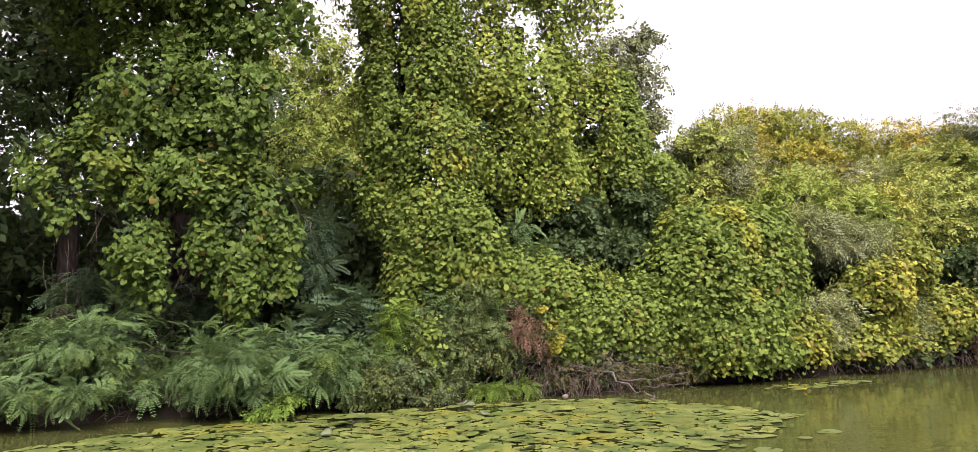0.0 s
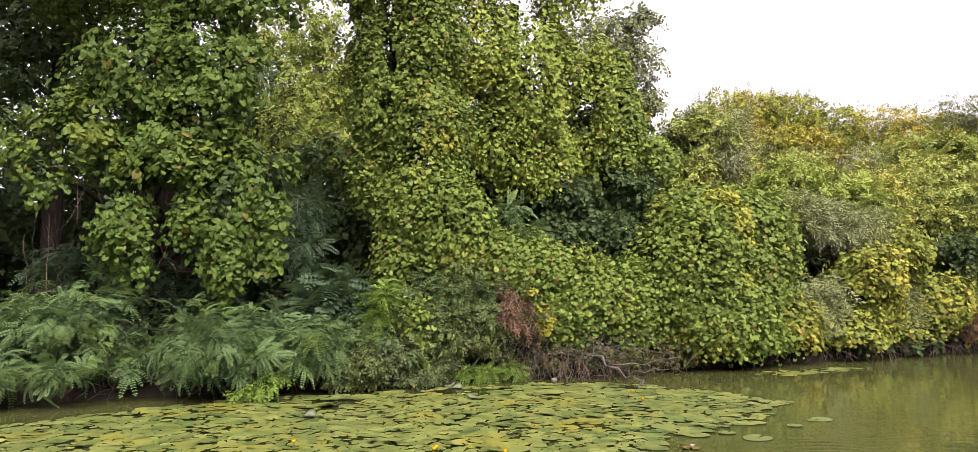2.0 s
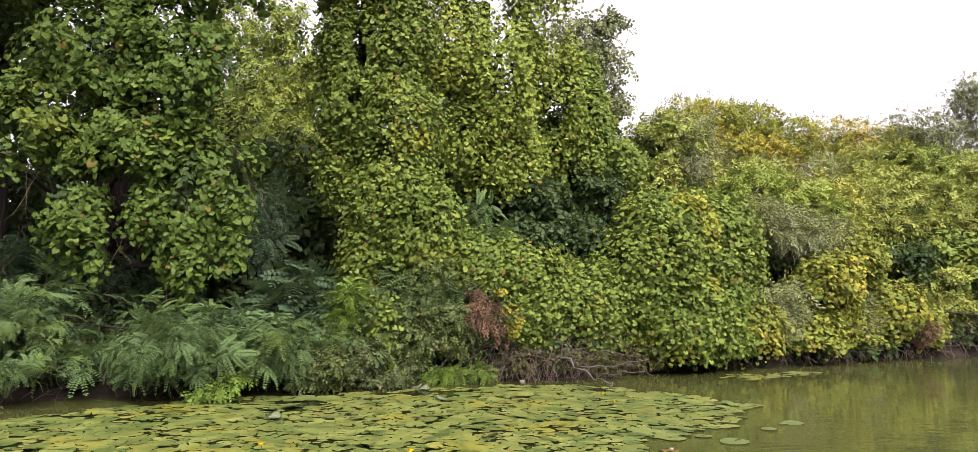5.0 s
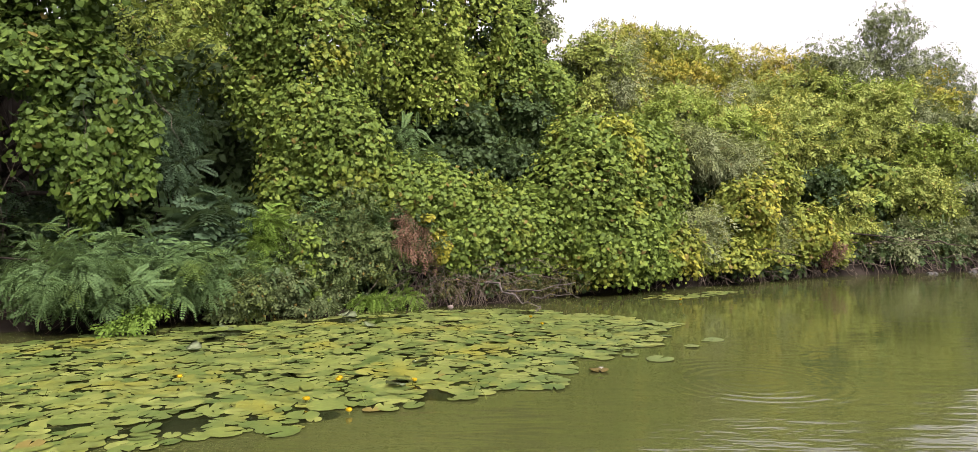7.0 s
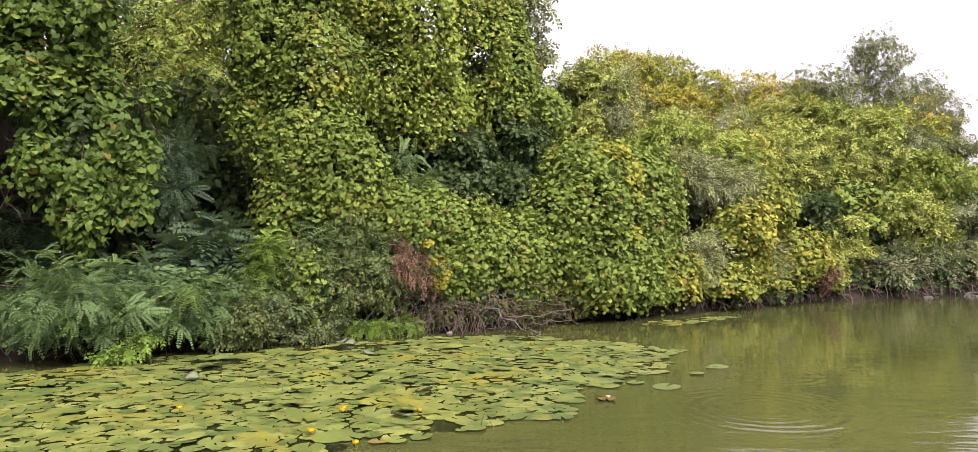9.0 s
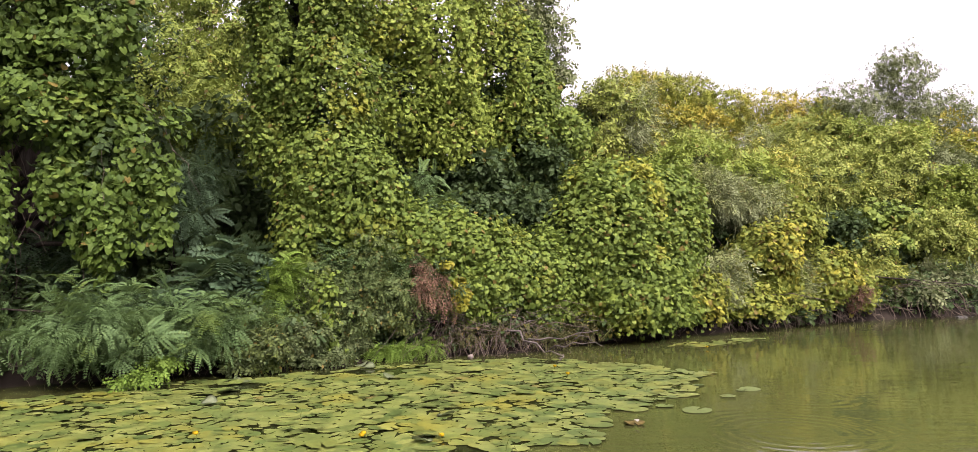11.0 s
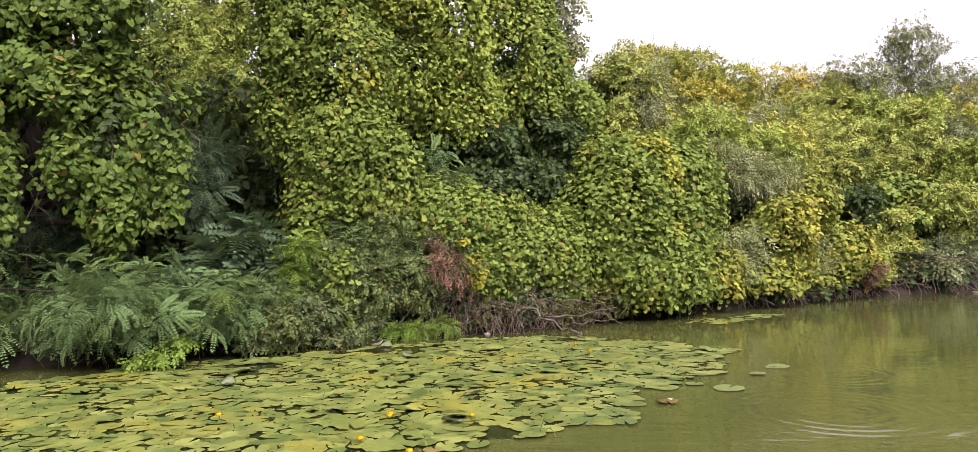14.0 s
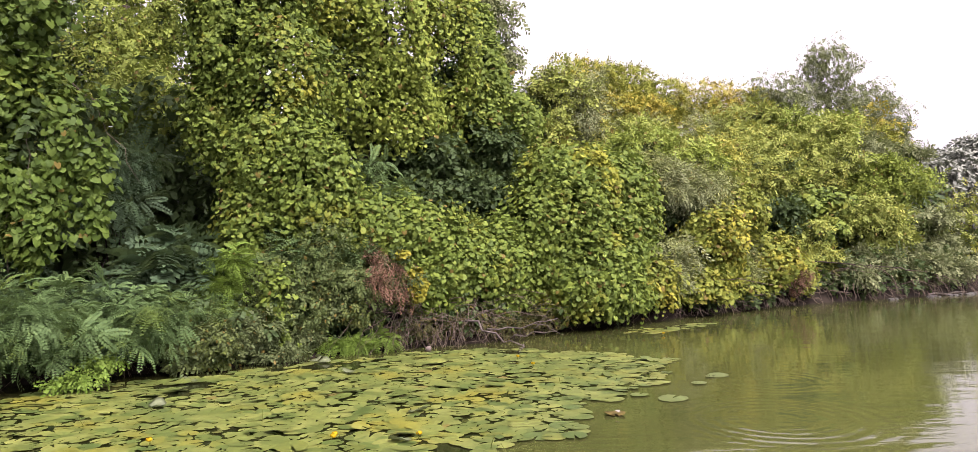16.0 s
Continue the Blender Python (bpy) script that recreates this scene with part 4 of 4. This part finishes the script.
bushes(MID_HEDGE_B, "cwcgyy", 1150, 0.285, "thicket_bush", "thicket bushes")
# Low leaves darkened to stand for the bank's shade
plant("bank_undergrowth", "low undergrowth covering the bank, leaves darkened for shade", "undergrowth", COVER, BUSHY, M_SHADED_LEAF, 3600, 0.2, turn=CT, depth=0.8, lump=0.3, low=0.2)
# Boughs added above the view only to shade the left bank
plant("unseen_shading_tree", "unseen leafy boughs added overhead to shade the bank", "tree", OVERHEAD, BUSHY, M_SHADED_LEAF, 2000, 0.55, base=(-9.8, 15.5, .6), trunk_to=(-9.0, 14.6, 11), trunk_r=.35, stem_r=.08, turn=CT, depth=0.8, lump=0.3)
for lobe in TREE_LINE:
    x, y, z, a, b, c = lobe
    plant("gold_tree", "tree with a golden-green autumn crown above the thicket", "tree", [lobe, (x + .6, y, z + .35 * c, a * .5, b * .6, c * .7), (x - .8, y, z + .2 * c, a * .45, b * .6, c * .7), (x + .4, y + .3, z - c, a * .9, b, c)], SPRAY, M_GOLDTOP, 2100, 0.27, core=60, inner=M_HEDGE, base=(x, y + .3, 0.9), trunk_to=(x, y + .3, z), trunk_r=0.18,
          group="gold-topped trees", turn=UT, depth=0.4, lump=0.2)
plant("grey_willow", "tall grey-green willow tree above the thicket", "tree", TALL_WILLOW, SPRAY + WILLOW, M_GREYLEAF, 8000, 0.27, core=100, inner=M_GREYLEAF, trunk_to=(19, 34.8, 9), trunk_r=0.3, turn=DT, depth=0.45, lump=0.3, freq=1.4)

# ---------- dead and turning patches ----------
plant("dead_vine", "rust-red withered vine hanging among green leaves", "vine", RED_PATCH, WILLOW, M_RUST, 480, 0.15, leafname="withered_leaves", turn=DT, depth=1.0, lump=0.6, freq=3, stem_r=0.008)
plant("dead_vine", "rust-red withered vine hanging above the bank", "vine", RED_PATCH_B, WILLOW, M_RUST, 700, 0.2, leafname="withered_leaves", turn=DT, depth=1.0, lump=0.6, freq=3, stem_r=0.008)
plant("yellow_vine", "vine leaves yellowing on top of the round bush", "vine", GOLD_TOP, VINE_LEAF, M_VINE_LIME, 3400, 0.09, leafname="vine_foliage", each=5, radius=.075, turn=VT, tall=0.4, depth=0.5, lump=0.25, stem_r=0.008)
plant("yellow_vine", "yellowed vine leaves beside the withered patch", "vine", GOLD_SPOT, VINE_LEAF, M_VINE_YELLOW, 620, 0.085, leafname="vine_foliage", turn=VT, tall=0.4, depth=0.8, lump=0.3, stem_r=0.006)
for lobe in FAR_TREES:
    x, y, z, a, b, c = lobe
    plant("far_tree", "grey-green tree far down the river, haze in its colour", "tree", [lobe, (x, y, z - c, a, b, c)], OVAL, M_FAR_HAZE, 8000, 1.1, each=4, radius=0.4, inner=M_FAR_HAZE, base=(x, y, 1.0), trunk_to=(x, y, z), trunk_r=0.5, group="far trees", turn=CT, depth=0.5, lump=0.35)


# ---------- dry stems, roots, hanging lianas ----------
def stem_bundle(name, label, category, paths, material, each="stem"):
    root = thing(name, tuple(np.mean([q[0][0] for q in paths], 0)), label, category)
    for q in paths:
        v, f = tubes([q], 4)
        under(part(each, mesh_of(each, v, f, material, True)), root)
    return root


def bank_roots(x0, x1, count, tall, reach, name, label, thick=1.0):
    paths = []
    for _ in range(count):
        x = rng.uniform(x0, x1)
        y = bank_at(x)
        z = rng.uniform(0.2, tall)
        a = (x, y + rng.uniform(.05, .5), z)
        x2 = x + rng.normal(0, .35)
        b = (x2, bank_at(x2) - rng.uniform(0, reach), rng.uniform(-.03, .1))
        if rng.random() < .25:
            b = (x + rng.normal(0, .7), y - rng.uniform(0, reach), z + rng.uniform(-.15, .25))
        r = rng.uniform(.003, .008) * thick
        paths.append((bent(a, b, 7, -rng.uniform(.0, .22), .07), r, r * .5))
    stem_bundle(name, label, "roots", paths, M_TWIG, "root")


bank_roots(-1.0, 1.7, 190, 0.75, 0.35, "root_tangle", "tangle of bare brown roots and stems at the waterline")
bank_roots(1.6, 5.0, 90, 0.5, 0.3, "root_tangle", "fringe of dry brown roots under the vine bush")
bank_roots(5.0, 9.0, 150, 0.6, 0.45, "root_tangle", "fringe of dry brown stems under the yellowing vine", 1.5)
bank_roots(9.0, 16.0, 110, 0.8, 0.6, "root_tangle", "dry bent stems along the farther bank", 2.2)
bank_roots(-8.5, -3.0, 50, 0.35, 0.3, "root_tangle", "thin dark twigs dipping into the water")

v, f = tubes([(bent((1.98, 13.5, .15), (2.85, 13.3, .78), 8, -.12, .01), .005, .003)], 5)
tagged(new("reed_stem", mesh_of("reed_stem", v, f, M_STALK, True)), "thin pale green stem arching over the bank", "stem")

LIANAS = []
for _ in range(46):
    x = rng.uniform(-9.2, -4.9)
    y = rng.uniform(10.3, 11.6)
    z = rng.uniform(2.6, 4.6)
    LIANAS.append((bent((x, y, z), (x + rng.normal(0, .5), y + rng.normal(0, .2), z - rng.uniform(.8, 2.2)), 9, rng.uniform(-.1, .12), .028), rng.uniform(.004, .010), .003))
stem_bundle("lianas", "bare brown lianas hanging below the vine curtain", "vine", LIANAS, M_TWIG, "liana")
TRUNKVINES = []
for _ in range(5):
    x = -3.75 + rng.normal(0, .22)
    TRUNKVINES.append((bent((x, 13.55 + rng.normal(0, .05), rng.uniform(.3, 1.5)), (x + rng.normal(0, .25), 13.65, rng.uniform(4, 7.5)), 9, 0, .02), rng.uniform(.012, .03), .012))
stem_bundle("trunk_lianas", "woody vine stems climbing the leaning trunk", "vine", TRUNKVINES, M_BARK, "liana")

SAPLING = [(bent((-4.75, 11.7, .3), (-4.7 + rng.normal(0, .3), 11.7, rng.uniform(1.2, 1.75)), 7, 0, .05), .012, .003) for _ in range(9)]
stem_bundle("bare_shrub", "leafless pale grey twigs of a dead shrub", "shrub", SAPLING, M_DRIFT, "twig")


def driftwood():
    root = thing("fallen_branch", (1.0, 12.8, 0.0), "bleached forked branch fallen into the water beside the bank", "branch")
    arms = [((.35, 13.0, .42), (1.25, 12.3, .06), .024), ((.7, 12.75, .30), (1.9, 12.9, .42), .015), ((1.05, 12.5, .15), (1.75, 12.1, .30), .013), ((1.25, 12.35, .08), (1.15, 12.0, -.05), .014),
            ((1.45, 12.6, .3), (1.75, 12.5, .62), .008), ((1.5, 12.85, .36), (1.95, 12.6, .18), .008), ((.3, 13.0, .42), (.95, 13.0, .65), .01)]
    for a, b, r in arms:
        v, f = tubes([(bent(a, b, 7, 0, .06), r, r * .4)], 7)
        under(part("bough", mesh_of("bough", v, f, M_DRIFT, True)), root)


driftwood()
def pebble(name, at, r, material, label, category, squash=.75):
    bm = bmesh.new()
    bmesh.ops.create_icosphere(bm, subdivisions=2, radius=r)
    for v in bm.verts:
        v.co *= 1 + 0.22 * noise.noise(v.co * (1.6 / r))
        v.co.z *= squash
    me = bpy.data.meshes.new(name)
    bm.to_mesh(me)
    bm.free()
    me.materials.append(material)
    ob = new(name, me)
    ob.location = at
    return tagged(ob, label, category)


pebble("stone", (-0.26, 12.62, 0.035), 0.055, M_ROCK, "small pale pinkish stone at the waterline", "stone")


for _ in range(46):
    x = rng.uniform(11.8, 18.5)
    r = rng.uniform(.04, .11)
    tagged(pebble("stone", (x, bank_at(x) - rng.uniform(.05, .35), .0), r, M_STONE, "pale grey stone on the farther water's edge", "stone", .5), group="bank stones")
LOG = [(bent((x, bank_at(x) - .1, .05), (x + 1.5, bank_at(x + 1.5) - .1, .06), 7, 0, .02), .03, .02) for x in (13.4, 15.2)]
for q in LOG:
    v, f = tubes([q], 8)
    tagged(new("log", mesh_of("log", v, f, M_DRIFT, True)), "pale bleached log lying along the water's edge", "log", "bleached logs")


# ---------- water lilies ----------
def pad_shape(seed, segs=12):
    r = random.Random(seed)
    notch = 0.20
    angs = [notch + (2 * math.pi - 2 * notch) * i / (segs - 1) for i in range(segs)]
    ph, am = r.uniform(0, 6), r.uniform(.002, .007)
    v = [(0, 0.10, 0.0)]
    for ring, zz in ((0.62, 0.0), (1.0, 0.0)):
        for a in angs:
            w = ring * (1 + .035 * math.sin(3 * a + ph) + .022 * math.sin(7 * a - ph)) * (0.92 if ring == 1.0 and a in (angs[0], angs[-1]) else 1)
            v.append((0.92 * w * math.sin(a), -w * math.cos(a) * 1.0, zz + (am * math.sin(3 * a + ph) if ring == 1.0 else 0)))
    for a, q in zip(angs, v[segs + 1:2 * segs + 1]):
        v.append((q[0] * .97, q[1] * .97, q[2] - .007))
    f = []
    for i in range(segs - 1):
        a, b, c, d = 1 + i, 2 + i, 1 + segs + i, 2 + segs + i
        f += [(0, a, b), (a, c, d), (a, d, b), (c, c + segs, d + segs), (c, d + segs, d)]
    return np.array(v, float), np.array(f)


PADS = [pad_shape(s) for s in range(5)]
BED = [(1.0, 12.75), (1.9, 12.0), (2.6, 11.4), (3.2, 10.75), (2.9, 9.7), (2.3, 8.9), (1.5, 7.9), (1.15, 6.9), (0.4, 6.35), (-0.4, 5.9), (-1.3, 5.35), (-2.6, 4.75), (-5.5, 3.4), (-9, 2.2), (-10, 5.4), (-8, 6.8), (-6.4, 8.0), (-5.8, 9.2), (-5, 10.0), (-3.2, 10.95), (-1.5, 12.15), (-0.4, 12.55)]


def inside(poly, x, y):
    odd = False
    for (x0, y0), (x1, y1) in zip(poly, poly[1:] + poly[:1]):
        if (y0 > y) != (y1 > y) and x < x0 + (x1 - x0) * (y - y0) / (y1 - y0):
            odd = not odd
    return odd


def edge_distance(poly, x, y):
    best = 9.0
    for (x0, y0), (x1, y1) in zip(poly, poly[1:] + poly[:1]):
        dx, dy = x1 - x0, y1 - y0
        t = min(1, max(0, ((x - x0) * dx + (y - y0) * dy) / (dx * dx + dy * dy)))
        best = min(best, math.hypot(x - x0 - t * dx, y - y0 - t * dy))
    return best


def pad_places(poly, gap, tries, thin=1.0, ragged=1.0):
    xs, ys = zip(*poly)
    cells, out = {}, []
    for _ in range(tries):
        x, y = rng.uniform(min(xs), max(xs)), rng.uniform(min(ys), max(ys))
        if not inside(poly, x, y) or edge_distance(poly, x, y) < .16 * (1 + wobble(np.array([[x, y, 2.0]]), 3.5)[0]) * ragged:
            continue
        hole = wobble(np.array([[x, y, 0.0]]), 4.2)[0]
        shore = bank_at(x) - y
        g = gap * (1 + (0.9 if hole < -1.0 * thin and shore > .6 else 0)) * rng.uniform(.8, 1.25)
        if hole < -1.5 * thin and shore > .6:
            continue
        i, j = int(x / .4), int(y / .4)
        near = [q for a in (-1, 0, 1) for b in (-1, 0, 1) for q in cells.get((i + a, j + b), ())]
        if any((x - q[0]) ** 2 + (y - q[1]) ** 2 < g * g for q in near):
            continue
        cells.setdefault((i, j), []).append((x, y))
        out.append((x, y))
    return out


def lily_bed(name, label, places, singles, mean=0.112, lift=0.006):
    root = thing(name, (*np.mean(places, 0), 0.0), label, "water lilies")
    P, T, S, K = [], [], [], []
    for x, y in places:
        up = rng.random() < lift
        tilt = rng.normal(0, .035) if not up else rng.uniform(.06, .18)
        e = Euler((tilt, rng.normal(0, .035), 0))
        m = np.array((Matrix.Rotation(rng.uniform(0, 6.28), 3, "Z") @ e.to_matrix()))
        s = mean * float(np.clip(rng.normal(1, .3), .45, 1.6))
        P.append((x, y, 0.008 + rng.uniform(0, .008) + (s * math.sin(tilt) * .9 + .02 if up else 0)))
        T.append(m)
        S.append(s)
    P, T, S = np.array(P), np.array(T), np.array(S)
    order = np.argsort(P[:, 1] - .25 * P[:, 0] + np.where(P[:, 0] < -3.2, 50, 0))
    near, rest = order[:singles], order[singles:]
    inv = Matrix.Translation(root.location).inverted()
    shared = [mesh_of("lily_pad", v, f, M_PAD) for v, f in PADS]
    for me in shared:
        me.shade_flat()
    for n, i in enumerate(near):
        ob = part("lily_pad", shared[n % len(shared)], root)
        ob.matrix_parent_inverse = inv
        ob.matrix_basis = Matrix.Translation(P[i].tolist()) @ Matrix(T[i].tolist()).to_4x4() @ Matrix.Diagonal((S[i], S[i], S[i], 1))
    if len(rest):
        me = leaves_mesh("lily_pad_carpet", PADS, P[rest], T[rest], S[rest], M_PAD)
        me.shade_flat()
        tagged(under(part("lily_pad_carpet", me), root), kind="stuff")


lily_bed("water_lily_bed", "broad bed of yellow-green lily pads floating on dark water", pad_places(BED, 0.126, 150000), 300, .1, .025)
OUTLIERS = [(3.14, 9.34), (3.27, 9.42), (2.87, 8.95), (2.33, 8.2), (2.62, 9.62), (2.75, 9.75), (2.05, 8.45), (1.85, 8.5), (1.7, 8.3)]
lily_bed("lone_lily_pads", "few lily pads drifting beside the large bed", OUTLIERS, 20, .125, 0)
PATCH = [(3.3, 14.0), (3.9, 13.85), (4.6, 14.3), (5.4, 15.0), (5.2, 15.35), (4.3, 14.8), (3.5, 14.4)]
lily_bed("far_lily_patch", "small patch of lily pads below the vine bush", pad_places(PATCH, .15, 1500, ragged=0), 80, .10, 0)


def shade_discs():
    """Dark discs laid on the water as painted shade between the floating pads."""
    pts = np.array([q for q in pad_places(BED, 0.17, 40000, 9.0) if edge_distance(BED, *q) > .3])
    n = len(pts)
    ang = np.linspace(0, 2 * np.pi, 9, endpoint=False)
    shape = np.concatenate([[(0, 0, 0)], np.stack([np.sin(ang) * .9, np.cos(ang), 0 * ang], 1)]), np.array([(0, i, i % 9 + 1) for i in range(1, 10)])
    t = np.array([np.array(Matrix.Rotation(a, 3, "Z")) for a in rng.uniform(0, 6.28, n)])
    p = np.concatenate([pts, rng.uniform(.001, .003, (n, 1))], 1)
    ob = new("submerged_leaves", leaves_mesh("submerged_leaves", shape, p, t, sizes(n, .15), M_PAD_SHADE))
    tagged(ob, "dark discs on the water as painted shade between pads", "water plants", kind="stuff")


shade_discs()


def yellow_lily(x, y, tall=.10, r=.035):
    root = thing("yellow_lily", (x, y, 0.0), "yellow pond lily flower on a short green stalk", "flower", "yellow lily flowers")
    v, f = tubes([(bent((x, y, -.02), (x + rng.normal(0, .02), y, tall), 4, 0, .02), .006, .005)], 5)
    under(part("stalk", mesh_of("stalk", v, f, M_STALK, True)), root)
    bm = bmesh.new()
    bmesh.ops.create_uvsphere(bm, u_segments=8, v_segments=5, radius=r * .55)
    for w in bm.verts:
        w.co.z *= .7
    me = bpy.data.meshes.new("blossom")
    bm.to_mesh(me)
    bm.free()
    me.materials.append(M_YELLOW)
    heart = under(part("blossom", me), root)
    heart.matrix_basis = Matrix.Translation((x, y, tall + r * .5))
    for k in range(5):                                    # cupped petals round the middle
        v = np.array([(-.35, .25, -.5), (.35, .25, -.5), (-.75, 1.0, .1), (.75, 1.0, .1), (0, 1.1, -.1), (-.45, .85, .75), (.45, .85, .75)]) * r
        petal = part("petal", mesh_of("petal", v, np.array([(0, 1, 4), (0, 4, 2), (1, 3, 4), (2, 4, 5), (4, 6, 5), (4, 3, 6)]), M_YELLOW, True), heart)
        petal.matrix_basis = Matrix.Rotation(k * 1.2566, 4, "Z")


FLOWERS = [(-2.46, 7.16), (-0.93, 7.19), (-1.02, 6.36), (1.18, 10.53), (1.05, 11.29), (-1.03, 6.35), (-0.93, 7.11), (-0.21, 7.10), (-0.60, 6.04), (3.88, 13.55)]
CURLED = [(-1.76, 11.65), (-1.27, 10.63), (-0.36, 6.95), (-0.26, 8.03), (-1.93, 11.80), (-3.06, 8.87), (-3.22, 10.37), (-1.89, 12.14)]
for x, y in FLOWERS:
    yellow_lily(x, y, rng.uniform(.02, .05), .024)

STICKS = []
for _ in range(20):
    x, y = rng.uniform(-4.5, 2), rng.uniform(6, 11.5)
    if inside(BED, x, y):
        yellow = bent((x, y, -.02), (x + rng.normal(0, .1), y + rng.normal(0, .05), rng.uniform(.05, .15)), 5, 0, .05)
        STICKS.append((yellow, .004, .003))
stem_bundle("lily_stalks", "bare green lily stalks standing among the pads", "stalks", STICKS, M_STALK, "stalk")


def floating_leaf(x, y):
    root = thing("floating_leaf", (x, y, 0.0), "curled brown dead leaf with a white feather afloat", "leaf")
    v, f = PADS[2]
    v = v * .11
    v[:, 2] += .2 * v[:, 0] ** 2 / .13
    me = mesh_of("blade", v + np.array([x, y, .012]), f, M_BROWNLEAF, True)
    under(part("blade", me), root)
    v, f = oval_leaf(.2)
    v = v * .14
    v[:, 2] += .03
    under(part("feather", mesh_of("feather", v + np.array([x + .01, y - .13, .02]), f, M_WHITE, True), label="white feather"), root)


floating_leaf(1.59, 7.62)


def upturned_pad(x, y, turn):
    """A pad whose edge has curled up and shows its pale underside."""
    v, f = PADS[int(turn * 10) % 5]
    v = v * .1
    v[:, 2] += 5.0 * np.maximum(0, v[:, 1] + .01) ** 2 + .012
    m = np.array(Matrix.Rotation(turn, 3, "Z"))
    ob = new("curled_lily_pad", mesh_of("curled_lily_pad", v @ m.T + np.array([x, y, .015]), f, M_PALEPAD))
    tagged(ob, "curled lily pad turned up to its pale underside", "lily pad", "curled lily pads")


for k, (x, y) in enumerate(CURLED):
    upturned_pad(x, y, 1.3 * k)
